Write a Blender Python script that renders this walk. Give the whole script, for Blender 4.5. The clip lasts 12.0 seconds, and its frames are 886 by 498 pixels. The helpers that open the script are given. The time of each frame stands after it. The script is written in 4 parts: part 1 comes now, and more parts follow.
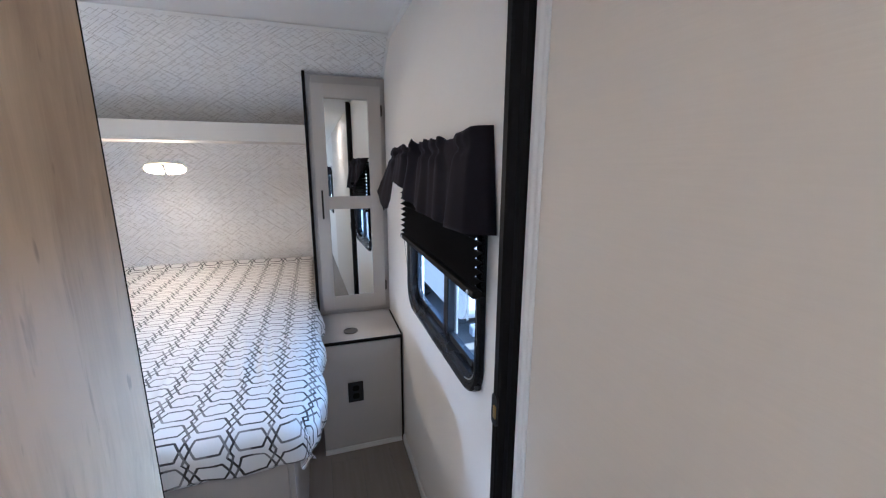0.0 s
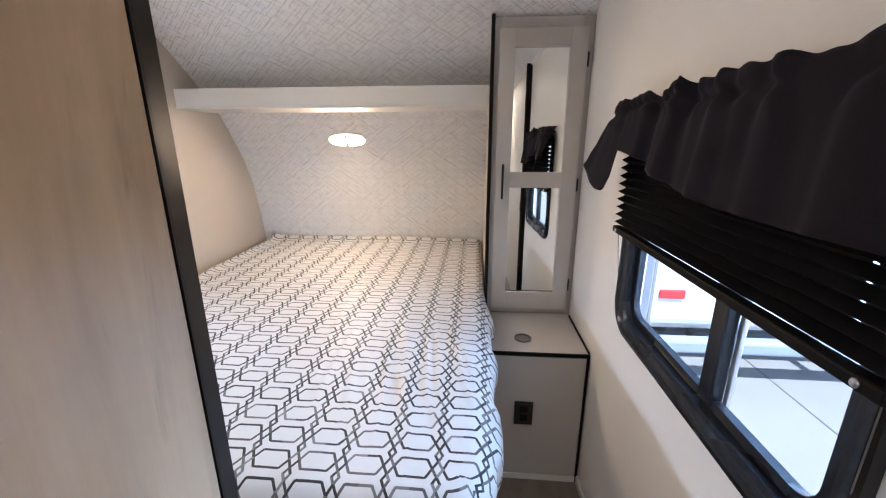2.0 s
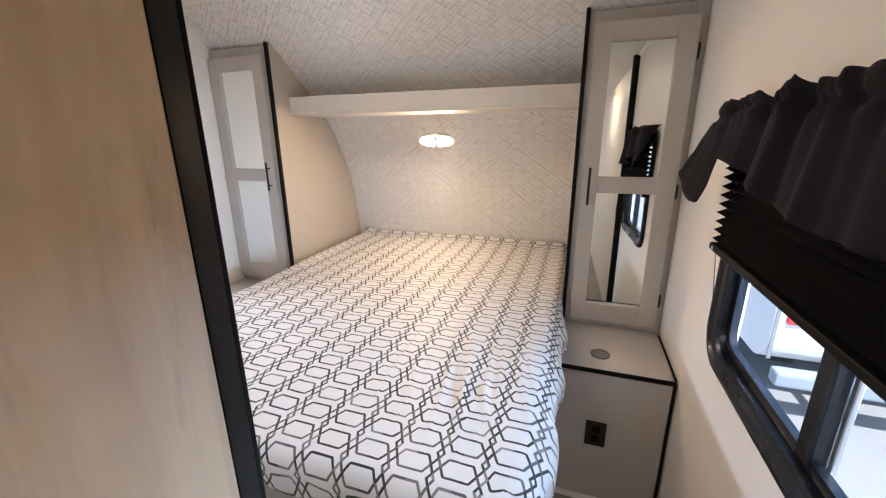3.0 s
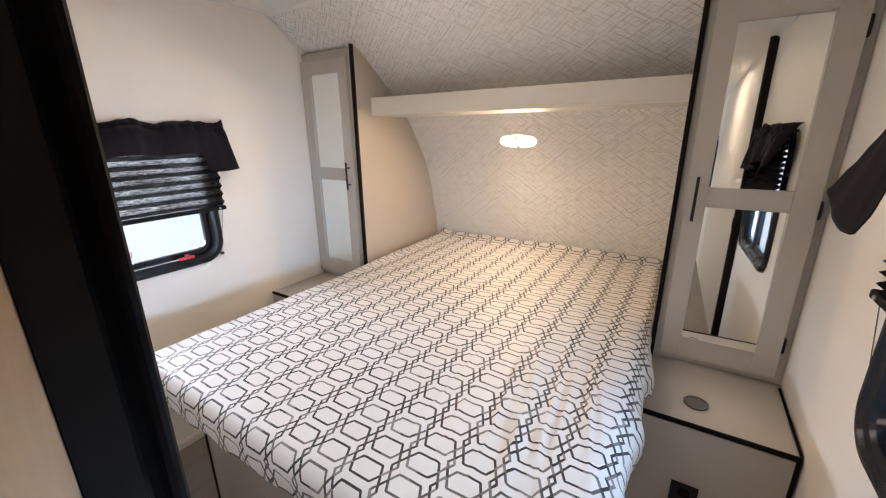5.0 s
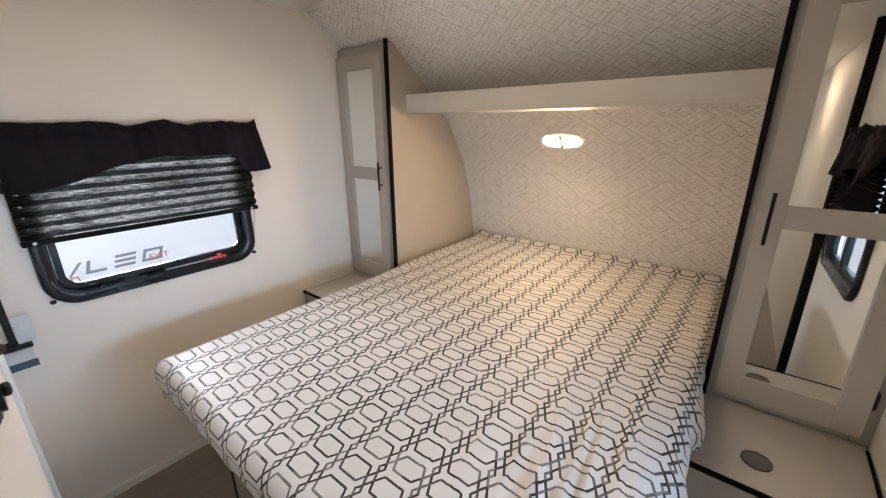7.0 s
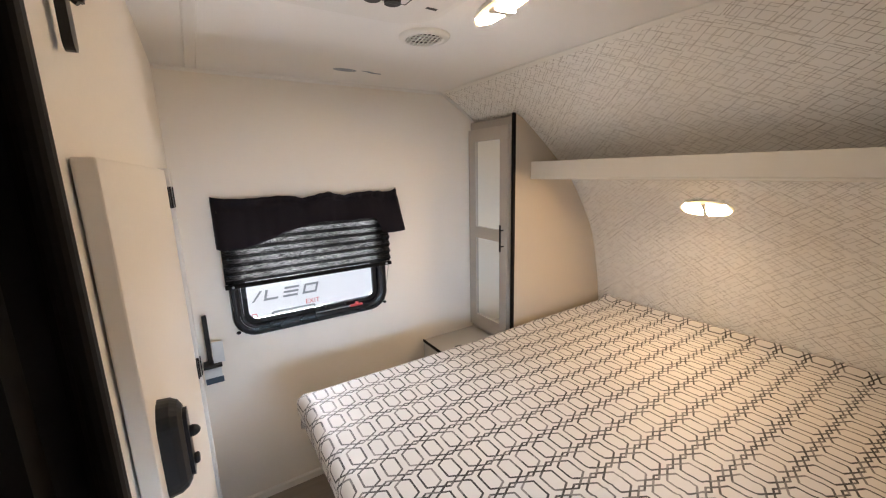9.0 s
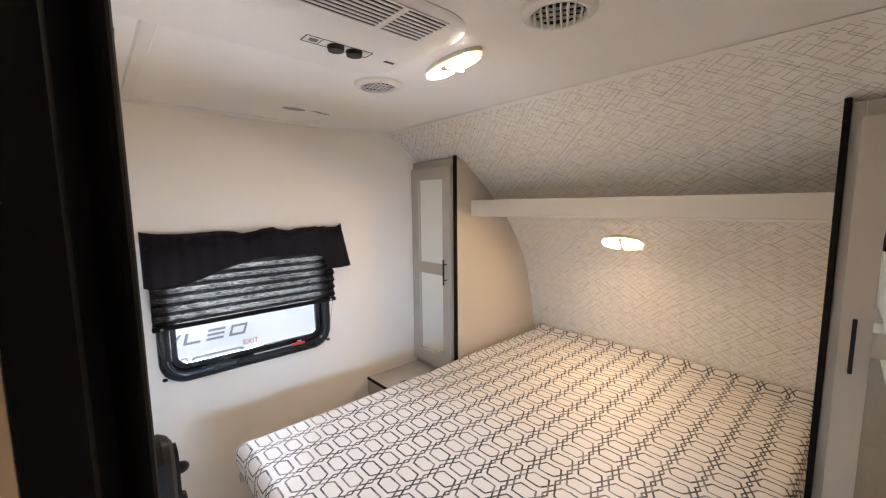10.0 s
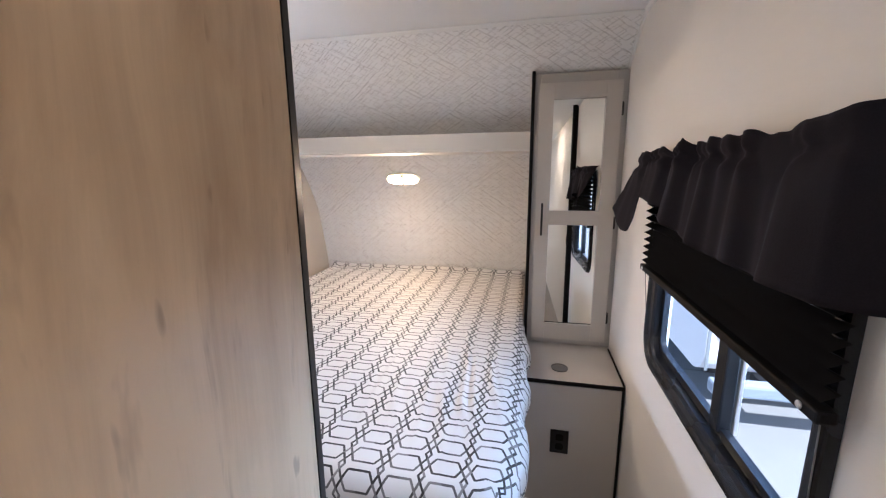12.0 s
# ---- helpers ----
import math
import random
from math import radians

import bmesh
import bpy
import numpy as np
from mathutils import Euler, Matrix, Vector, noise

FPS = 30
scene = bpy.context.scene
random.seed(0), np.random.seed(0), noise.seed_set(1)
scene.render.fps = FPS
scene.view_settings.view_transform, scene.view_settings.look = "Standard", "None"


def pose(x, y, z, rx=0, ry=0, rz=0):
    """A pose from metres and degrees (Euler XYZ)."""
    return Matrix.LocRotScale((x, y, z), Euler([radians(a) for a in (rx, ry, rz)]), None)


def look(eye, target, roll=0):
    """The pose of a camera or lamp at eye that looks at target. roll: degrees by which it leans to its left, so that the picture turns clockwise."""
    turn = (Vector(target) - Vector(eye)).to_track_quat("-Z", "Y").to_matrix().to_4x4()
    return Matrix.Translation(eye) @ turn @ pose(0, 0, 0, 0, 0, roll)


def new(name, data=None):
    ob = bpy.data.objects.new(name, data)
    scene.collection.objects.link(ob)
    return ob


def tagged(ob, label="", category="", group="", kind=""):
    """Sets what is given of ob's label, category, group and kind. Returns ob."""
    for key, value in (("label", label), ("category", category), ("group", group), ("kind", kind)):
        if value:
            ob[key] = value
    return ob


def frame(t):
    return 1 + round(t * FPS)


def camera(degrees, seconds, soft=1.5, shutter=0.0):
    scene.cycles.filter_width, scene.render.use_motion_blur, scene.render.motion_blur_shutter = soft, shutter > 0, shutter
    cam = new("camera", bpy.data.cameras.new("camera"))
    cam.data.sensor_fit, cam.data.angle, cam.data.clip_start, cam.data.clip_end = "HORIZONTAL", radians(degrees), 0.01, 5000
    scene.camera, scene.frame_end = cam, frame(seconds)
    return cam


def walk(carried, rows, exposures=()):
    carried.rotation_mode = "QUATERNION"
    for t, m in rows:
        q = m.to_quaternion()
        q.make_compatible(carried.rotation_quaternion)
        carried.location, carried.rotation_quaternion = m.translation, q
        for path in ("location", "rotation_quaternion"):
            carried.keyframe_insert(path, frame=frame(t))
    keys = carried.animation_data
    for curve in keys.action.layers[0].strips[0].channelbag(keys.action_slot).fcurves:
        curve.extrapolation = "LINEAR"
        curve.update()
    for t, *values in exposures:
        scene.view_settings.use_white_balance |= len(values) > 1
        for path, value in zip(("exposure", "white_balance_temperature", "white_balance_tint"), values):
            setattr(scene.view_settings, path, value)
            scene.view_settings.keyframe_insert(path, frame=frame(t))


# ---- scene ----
cam = camera(97.5, 12.0, soft=1.2)
PATH = [
    (0, (-0.014, 0.457, 1.517), (0.586, 2.315, 1.087), 0.3),
    (0.5, (-0.062, 0.555, 1.505), (0.481, 2.418, 1.021), 0.3),
    (1, (-0.086, 0.713, 1.499), (0.316, 2.602, 0.985), 0.1),
    (1.5, (-0.125, 0.837, 1.49), (0.035, 2.759, 0.962), 0.0),
    (2, (-0.107, 0.893, 1.471), (-0.267, 2.814, 0.935), -0.1),
    (2.5, (-0.059, 0.901, 1.493), (-0.488, 2.778, 0.944), -0.3),
    (3, (-0.035, 0.909, 1.5), (-0.66, 2.727, 0.946), -0.5),
    (5, (-0.018, 1.058, 1.523), (-1.04, 2.687, 0.952), -0.6),
    (5.5, (-0.030, 1.108, 1.537), (-1.091, 2.708, 0.952), -0.6),
    (6, (-0.023, 1.141, 1.546), (-1.106, 2.723, 0.957), -0.6),
    (6.5, (-0.019, 1.171, 1.564), (-1.141, 2.722, 0.962), -0.6),
    (7, (-0.031, 1.208, 1.568), (-1.235, 2.691, 0.954), -0.5),
    (7.5, (-0.033, 1.244, 1.599), (-1.384, 2.589, 0.972), -0.7),
    (7.7, (-0.027, 1.259, 1.625), (-1.435, 2.538, 0.987), -0.7),
    (9.3, (0.035, 1.204, 1.692), (-1.645, 2.249, 1.349), -0.9),
    (9.5, (0.047, 1.179, 1.691), (-1.608, 2.277, 1.397), -0.9),
    (10, (0.025, 1.135, 1.696), (-1.451, 2.468, 1.47), -0.6),
    (10.5, (0.014, 1.077, 1.67), (-1.2, 2.658, 1.47), -0.4),
    (11, (-0.02, 0.98, 1.623), (-0.92, 2.752, 1.399), -0.5),
    (11.5, (-0.035, 0.869, 1.589), (-0.652, 2.748, 1.291), -0.4),
    (12, (-0.045, 0.736, 1.524), (-0.473, 2.649, 1.135), -0.5),
]
# the camera's own exposure and white balance
LOOKS = [(0.0, 0.89, 4650, 10), (1.5, 0.95, 4930, 11), (2.5, 0.97, 5530, 13), (5.0, 0.87, 5880, 12), (6.5, 0.62, 6080, 12), (7.5, 0.5, 6180, 12), (9.5, 0.68, 6430, 13), (10.5, 0.83, 5630, 13), (11.5, 1.05, 5430, 14), (12.0, 0.97, 5330, 15)]
walk(cam, [(t, look(eye, target, roll)) for t, eye, target, roll in PATH], LOOKS)

# ---- world, sun, window light ----
world = bpy.data.worlds.new("world")
scene.world = world
world.use_nodes = True
wn = world.node_tree.nodes
sky = wn.new("ShaderNodeTexSky")
sky.sky_type, sky.sun_disc = "NISHITA", False
SUN_TO = Vector((0.05, -0.50, 0.86)).normalized()
sky.sun_elevation = math.asin(SUN_TO.z)
sky.sun_rotation = math.atan2(SUN_TO.x, SUN_TO.y)
wn["Background"].inputs[1].default_value = 0.15
world.node_tree.links.new(sky.outputs[0], wn["Background"].inputs[0])

sun = new("sun", bpy.data.lights.new("sun", "SUN"))
sun.data.energy, sun.data.angle, sun.data.color = 5.0, radians(0.5), (1.0, 0.95, 0.88)
sun.matrix_world = look(SUN_TO * 30, (0, 0, 0))


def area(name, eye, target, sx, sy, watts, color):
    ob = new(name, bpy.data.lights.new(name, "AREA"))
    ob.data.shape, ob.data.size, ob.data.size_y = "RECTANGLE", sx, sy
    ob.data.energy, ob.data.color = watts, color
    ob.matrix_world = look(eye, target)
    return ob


# area lamps standing in for daylight through the windows
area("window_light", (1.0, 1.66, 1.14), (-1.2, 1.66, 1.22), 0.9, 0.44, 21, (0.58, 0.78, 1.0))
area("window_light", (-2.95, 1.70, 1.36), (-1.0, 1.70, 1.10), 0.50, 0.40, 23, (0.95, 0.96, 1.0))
area("window_light", (-2.50, 1.70, 0.42), (-1.4, 1.70, 1.70), 0.60, 0.36, 20, (0.95, 0.96, 1.0))   # added low lamp for light thrown up by the lot
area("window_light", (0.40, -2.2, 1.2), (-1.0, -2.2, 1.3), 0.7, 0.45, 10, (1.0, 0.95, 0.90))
# added at a window out of view, to light the rear room
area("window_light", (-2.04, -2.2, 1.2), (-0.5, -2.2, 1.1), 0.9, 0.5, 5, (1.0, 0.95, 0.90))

# ---- sizes ----
XL, XR = -2.01, 0.372          # inner faces of the side walls
MID = -0.83                    # middle of the bed
ZC = 2.13                      # ceiling
YS = 2.51                      # where ceiling turns down to the nose
YD0, YD1 = 1.10, 1.15          # doorway partition
YR = -4.2                      # rear wall
NOSE = [(2.51, 2.13), (2.62, 2.065), (2.73, 1.985), (2.88, 1.875), (3.01, 1.771), (3.162, 1.635),
        (3.287, 1.473), (3.40, 1.281), (3.461, 1.075), (3.511, 0.816), (3.53, 0.55), (3.535, 0.0)]


def nose_y(z):
    for (y0, z0), (y1, z1) in zip(NOSE, NOSE[1:]):
        if z1 <= z <= z0:
            return y0 + (y1 - y0) * (z0 - z) / (z0 - z1)
    return NOSE[0][0]


# ---- materials ----
def mat(name):
    m = bpy.data.materials.new(name)
    m.use_nodes = True
    return m, m.node_tree.nodes, m.node_tree.links, m.node_tree.nodes["Principled BSDF"]


def math_node(n, l, op, a, b=None, c=None):
    x = n.new("ShaderNodeMath")
    x.operation = op
    for i, v in enumerate((a, b, c)):
        if v is None:
            continue
        if isinstance(v, (int, float)):
            x.inputs[i].default_value = v
        else:
            l.new(v, x.inputs[i])
    return x.outputs[0]


def mix_rgb(n, l, fac, a, b, kind="MIX"):
    x = n.new("ShaderNodeMix")
    x.data_type, x.blend_type = "RGBA", kind
    for i, v in ((0, fac), (6, a), (7, b)):
        if isinstance(v, (int, float)):
            x.inputs[i].default_value = v
        elif isinstance(v, tuple):
            x.inputs[i].default_value = (*v, 1)
        else:
            l.new(v, x.inputs[i])
    return x.outputs[2]


def noise_node(n, l, vec, scale, detail=4, stretch=(1, 1, 1), rough=0.55):
    mp = n.new("ShaderNodeMapping")
    mp.inputs["Scale"].default_value = stretch
    l.new(vec, mp.inputs["Vector"])
    t = n.new("ShaderNodeTexNoise")
    t.inputs["Scale"].default_value, t.inputs["Detail"].default_value, t.inputs["Roughness"].default_value = scale, detail, rough
    l.new(mp.outputs[0], t.inputs["Vector"])
    return t.outputs["Fac"]


def bump(n, l, b, height, strength, dist=0.002):
    x = n.new("ShaderNodeBump")
    x.inputs["Strength"].default_value, x.inputs["Distance"].default_value = strength, dist
    l.new(height, x.inputs["Height"])
    l.new(x.outputs[0], b.inputs["Normal"])


def plain(name, color, rough=0.5, metal=0.0, vary=0.08, grain=60, stretch=(1, 1, 1), bumpy=0.08, big=3.0, spec=0.5):
    """A painted, moulded or laminated surface: base colour with blotches and fine grain."""
    m, n, l, b = mat(name)
    tc = n.new("ShaderNodeTexCoord").outputs["Object"]
    f1 = noise_node(n, l, tc, grain, 3, stretch)
    f2 = noise_node(n, l, tc, big, 3)
    lo = tuple(c * (1 - vary) for c in color)
    hi = tuple(min(1.0, c * (1 + vary)) for c in color)
    s = math_node(n, l, "ADD", math_node(n, l, "MULTIPLY", f1, 0.5), math_node(n, l, "MULTIPLY", f2, 0.5))
    l.new(mix_rgb(n, l, s, lo, hi), b.inputs["Base Color"])
    l.new(math_node(n, l, "MULTIPLY_ADD", f2, 0.2, rough - 0.1), b.inputs["Roughness"])
    b.inputs["Metallic"].default_value = metal
    b.inputs["Specular IOR Level"].default_value = spec
    if bumpy:
        bump(n, l, b, f1, bumpy)
    return m


WALL = plain("wall_vinyl", (0.84, 0.80, 0.735), 0.55, vary=0.035, grain=90, stretch=(1, 0.25, 1.6), bumpy=0.10)
CEIL = plain("ceiling_vinyl", (0.86, 0.85, 0.83), 0.5, vary=0.02, grain=220, bumpy=0.08)
LINEN = plain("beige_linen_vinyl", (0.70, 0.635, 0.545), 0.55, vary=0.06, grain=120, stretch=(1, 0.12, 2.2), bumpy=0.12, big=2.0)
WHITE = plain("white_plastic", (0.80, 0.79, 0.76), 0.4, vary=0.03, grain=150, bumpy=0.04)
TRIM = plain("white_trim", (0.74, 0.72, 0.68), 0.4, vary=0.04, grain=80, bumpy=0.05)
GREY = plain("grey_laminate", (0.46, 0.43, 0.39), 0.45, vary=0.04, grain=150, stretch=(1, 1, 0.2), bumpy=0.06)
GREYDARK = plain("grey_laminate_frame", (0.40, 0.375, 0.345), 0.45, vary=0.04, grain=150, stretch=(1, 1, 0.2), bumpy=0.06)
PANEL = plain("beige_laminate", (0.47, 0.41, 0.33), 0.5, vary=0.035, grain=70, stretch=(1, 1, 0.3), bumpy=0.06)
FASCIA = plain("shelf_laminate", (0.62, 0.59, 0.54), 0.5, vary=0.03, grain=70, stretch=(0.3, 1, 1), bumpy=0.05)
BLACK = plain("black_trim", (0.007, 0.0065, 0.0065), 0.55, vary=0.3, grain=120, bumpy=0.05, spec=0.10)
BLACKP = plain("black_plastic", (0.014, 0.014, 0.015), 0.4, vary=0.25, grain=200, bumpy=0.06, spec=0.3)
POST = plain("glossy_black_channel", (0.009, 0.0085, 0.0085), 0.5, vary=0.25, grain=160, bumpy=0.04, spec=0.06)
BLACKM = plain("black_metal", (0.02, 0.02, 0.022), 0.3, metal=0.6, vary=0.2, grain=200, bumpy=0.03)
FRAME = plain("black_window_frame", (0.008, 0.0095, 0.013), 0.27, vary=0.3, grain=250, bumpy=0.03, spec=0.42)
DARKGREY = plain("dark_grey_plastic", (0.11, 0.105, 0.10), 0.5, vary=0.15, grain=200)
BRASS = plain("brass", (0.55, 0.36, 0.13), 0.35, metal=0.9, vary=0.1, grain=150)
SILVER = plain("steel", (0.55, 0.55, 0.56), 0.3, metal=0.9, vary=0.1, grain=150)
RED = plain("red_plastic", (0.55, 0.05, 0.05), 0.4, vary=0.1)
BLUEGREY = plain("blue_grey_print", (0.26, 0.30, 0.36), 0.5, vary=0.25, grain=60)
PAPER = plain("printed_paper", (0.62, 0.66, 0.68), 0.6, vary=0.15, grain=40)
DARKBLUE = plain("dark_blue_print", (0.05, 0.09, 0.14), 0.5, vary=0.3, grain=40)
SIDING = plain("trailer_siding", (0.86, 0.85, 0.85), 0.35, vary=0.03, grain=20, bumpy=0.03)
SIGN = plain("grey_decal", (0.24, 0.26, 0.27), 0.5, vary=0.1)
YELLOW = plain("yellow_paint", (0.75, 0.55, 0.04), 0.6, vary=0.15)
TYRE = plain("tyre_rubber", (0.03, 0.03, 0.03), 0.8, vary=0.2)
CONCRETE = plain("concrete_ground", (0.24, 0.24, 0.235), 0.85, vary=0.16, grain=9, big=0.6, bumpy=0.3)
# near-black sheets painted as the shade inside vent and louvre openings
OPENING_SHADE = plain("opening_shade", (0.012, 0.010, 0.009), 0.9, vary=0.3)

MIRROR, n, l, b = mat("mirror")
b.inputs["Base Color"].default_value = (0.88, 0.90, 0.89, 1)
b.inputs["Metallic"].default_value, b.inputs["Roughness"].default_value = 1.0, 0.015

GLASS, n, l, b = mat("window_glass")
b.inputs["Base Color"].default_value = (0.93, 0.96, 0.97, 1)
b.inputs["Roughness"].default_value, b.inputs["Transmission Weight"].default_value, b.inputs["IOR"].default_value = 0.0, 1.0, 1.02


def glow(name, color, strength):
    m, n, l, b = mat(name)
    b.inputs["Base Color"].default_value = (0.9, 0.88, 0.82, 1)
    b.inputs["Emission Color"].default_value = (*color, 1)
    b.inputs["Emission Strength"].default_value = strength
    b.inputs["Roughness"].default_value = 0.4
    return m


LENS_WALL = glow("lit_wall_lamp_lens", (1.0, 0.67, 0.37), 150.0)
LENS_CEIL = glow("lit_ceiling_lamp_lens", (1.0, 0.77, 0.53), 98.0)
LENS_HALL = glow("lit_hall_lamp_lens", (1.0, 0.77, 0.53), 128.0)
# glow added to the rim for the warm fringe round a bright lens
FRINGE_RIM = glow("fringe_glow_rim", (1.0, 0.62, 0.25), 1.6)


def wood():
    m, n, l, b = mat("wood_print_panel")
    tc = n.new("ShaderNodeTexCoord").outputs["Object"]
    warp = noise_node(n, l, tc, 2.2, 3, (1.2, 1, 0.35))
    add = n.new("ShaderNodeVectorMath")
    add.operation = "MULTIPLY_ADD"
    l.new(warp, add.inputs[0])
    add.inputs[1].default_value = (0.28, 0.28, 0.0)
    l.new(tc, add.inputs[2])
    v = add.outputs[0]
    grain = noise_node(n, l, v, 70, 6, (1, 1, 0.035), 0.65)
    bands = noise_node(n, l, v, 15, 3, (1, 1, 0.10))
    blotch = noise_node(n, l, tc, 6.5, 4, (1, 1, 0.55))
    streak = noise_node(n, l, v, 26, 4, (1, 1, 0.14), 0.7)
    ramp = n.new("ShaderNodeValToRGB")
    ramp.color_ramp.elements[0].position, ramp.color_ramp.elements[0].color = 0.38, (0.37, 0.26, 0.165, 1)
    ramp.color_ramp.elements[1].position, ramp.color_ramp.elements[1].color = 0.62, (0.63, 0.485, 0.325, 1)
    s = math_node(n, l, "ADD", math_node(n, l, "MULTIPLY", grain, 0.24), math_node(n, l, "MULTIPLY", bands, 0.42))
    s = math_node(n, l, "ADD", s, math_node(n, l, "MULTIPLY", blotch, 0.46))
    l.new(s, ramp.inputs[0])
    dark = n.new("ShaderNodeMapRange")
    dark.inputs[1].default_value, dark.inputs[2].default_value, dark.inputs[3].default_value, dark.inputs[4].default_value = 0.57, 0.70, 0.0, 0.5
    l.new(streak, dark.inputs[0])
    col = mix_rgb(n, l, dark.outputs[0], ramp.outputs[0], (0.25, 0.18, 0.125))
    # knots
    vor = n.new("ShaderNodeTexVoronoi")
    mp = n.new("ShaderNodeMapping")
    mp.inputs["Scale"].default_value = (7, 7, 3.0)
    l.new(tc, mp.inputs["Vector"])
    l.new(mp.outputs[0], vor.inputs["Vector"])
    vor.inputs["Scale"].default_value = 1.0
    k = n.new("ShaderNodeMapRange")
    k.inputs[1].default_value, k.inputs[2].default_value, k.inputs[3].default_value, k.inputs[4].default_value = 0.03, 0.09, 0.75, 0.0
    l.new(vor.outputs["Distance"], k.inputs[0])
    col = mix_rgb(n, l, k.outputs[0], col, (0.17, 0.12, 0.085))
    # short dark cracks
    nick = noise_node(n, l, tc, 34, 2, (1.6, 1.6, 0.42), 0.5)
    cr = n.new("ShaderNodeMapRange")
    cr.inputs[1].default_value, cr.inputs[2].default_value, cr.inputs[3].default_value, cr.inputs[4].default_value = 0.69, 0.76, 0.0, 0.4
    l.new(nick, cr.inputs[0])
    col = mix_rgb(n, l, cr.outputs[0], col, (0.13, 0.095, 0.07))
    l.new(col, b.inputs["Base Color"])
    b.inputs["Roughness"].default_value = 0.44
    b.inputs["Specular IOR Level"].default_value = 0.35
    bump(n, l, b, grain, 0.06)
    return m


WOOD = wood()


def floor_material():
    """Grey-brown wood-look planks, each with its own tone and shift of grain."""
    m, n, l, b = mat("vinyl_plank_floor")
    tc = n.new("ShaderNodeTexCoord").outputs["Object"]
    rnd = n.new("ShaderNodeObjectInfo").outputs["Random"]
    off = n.new("ShaderNodeVectorMath")
    off.operation = "MULTIPLY_ADD"
    l.new(rnd, off.inputs[0])
    off.inputs[1].default_value = (7.0, 13.0, 3.0)
    l.new(tc, off.inputs[2])
    g = noise_node(n, l, off.outputs[0], 30, 6, (1, 0.06, 1), 0.65)
    blot = noise_node(n, l, off.outputs[0], 5, 3, (1, 0.35, 1))
    tone = mix_rgb(n, l, rnd, (0.21, 0.175, 0.145), (0.285, 0.24, 0.20))
    grain = mix_rgb(n, l, g, (0.12, 0.10, 0.082), (0.37, 0.325, 0.28))
    col = mix_rgb(n, l, math_node(n, l, "MULTIPLY_ADD", blot, 0.4, 0.3), tone, grain)
    l.new(col, b.inputs["Base Color"])
    b.inputs["Roughness"].default_value = 0.42
    bump(n, l, b, g, 0.08)
    return m


FLOOR = floor_material()


def wallpaper():
    """White paper printed with fine overlapping diamonds."""
    m, n, l, b = mat("diamond_line_wallpaper")
    uv = n.new("ShaderNodeUVMap").outputs[0]
    sep = n.new("ShaderNodeSeparateXYZ")
    l.new(uv, sep.inputs[0])
    x, y = sep.outputs[0], sep.outputs[1]
    ky = math_node(n, l, "MULTIPLY", y, 1.25)
    p, q = math_node(n, l, "ADD", x, ky), math_node(n, l, "SUBTRACT", x, ky)
    total = None
    LW = 0.00105
    for cell, sx, sy, weight in ((0.132, 0.0, 0.0, 1.0), (0.132, 0.066, 0.049, 0.9), (0.205, 0.071, 0.043, 1.0)):
        pc = math_node(n, l, "DIVIDE", math_node(n, l, "ADD", p, 7 + sx), cell)
        qc = math_node(n, l, "DIVIDE", math_node(n, l, "ADD", q, 7 + sy), cell)
        cb = n.new("ShaderNodeCombineXYZ")
        l.new(math_node(n, l, "FLOOR", pc), cb.inputs[0])
        l.new(math_node(n, l, "FLOOR", qc), cb.inputs[1])
        cb.inputs[2].default_value = cell * 91 + sx * 13
        wnz = n.new("ShaderNodeTexWhiteNoise")
        l.new(cb.outputs[0], wnz.inputs["Vector"])
        rgb = n.new("ShaderNodeSeparateColor")
        l.new(wnz.outputs["Color"], rgb.inputs[0])
        la = math_node(n, l, "MULTIPLY", math_node(n, l, "ABSOLUTE", math_node(n, l, "SUBTRACT", math_node(n, l, "FRACT", pc), 0.5)), cell)
        lb = math_node(n, l, "MULTIPLY", math_node(n, l, "ABSOLUTE", math_node(n, l, "SUBTRACT", math_node(n, l, "FRACT", qc), 0.5)), cell)
        ha = math_node(n, l, "MULTIPLY_ADD", rgb.outputs[0], cell * 0.16, cell * 0.30)
        hb = math_node(n, l, "MULTIPLY_ADD", rgb.outputs[1], cell * 0.16, cell * 0.30)
        da, db = math_node(n, l, "SUBTRACT", la, ha), math_node(n, l, "SUBTRACT", lb, hb)
        edge = math_node(n, l, "LESS_THAN", math_node(n, l, "ABSOLUTE", math_node(n, l, "MAXIMUM", da, db)), LW)
        v = math_node(n, l, "MULTIPLY", edge, weight)
        total = v if total is None else math_node(n, l, "MAXIMUM", total, v)
    breakup = noise_node(n, l, uv, 14, 3, (1, 1, 1))
    ramp = n.new("ShaderNodeMapRange")
    ramp.inputs[1].default_value, ramp.inputs[2].default_value, ramp.inputs[3].default_value, ramp.inputs[4].default_value = 0.36, 0.60, 0.75, 1.0
    l.new(breakup, ramp.inputs[0])
    fac = math_node(n, l, "MULTIPLY", total, ramp.outputs[0])
    weave = noise_node(n, l, uv, 260, 2)
    base = mix_rgb(n, l, weave, (0.77, 0.76, 0.74), (0.85, 0.84, 0.82))
    l.new(mix_rgb(n, l, fac, base, (0.265, 0.235, 0.21)), b.inputs["Base Color"])
    b.inputs["Roughness"].default_value = 0.6
    bump(n, l, b, weave, 0.08)
    return m


PAPERED = wallpaper()


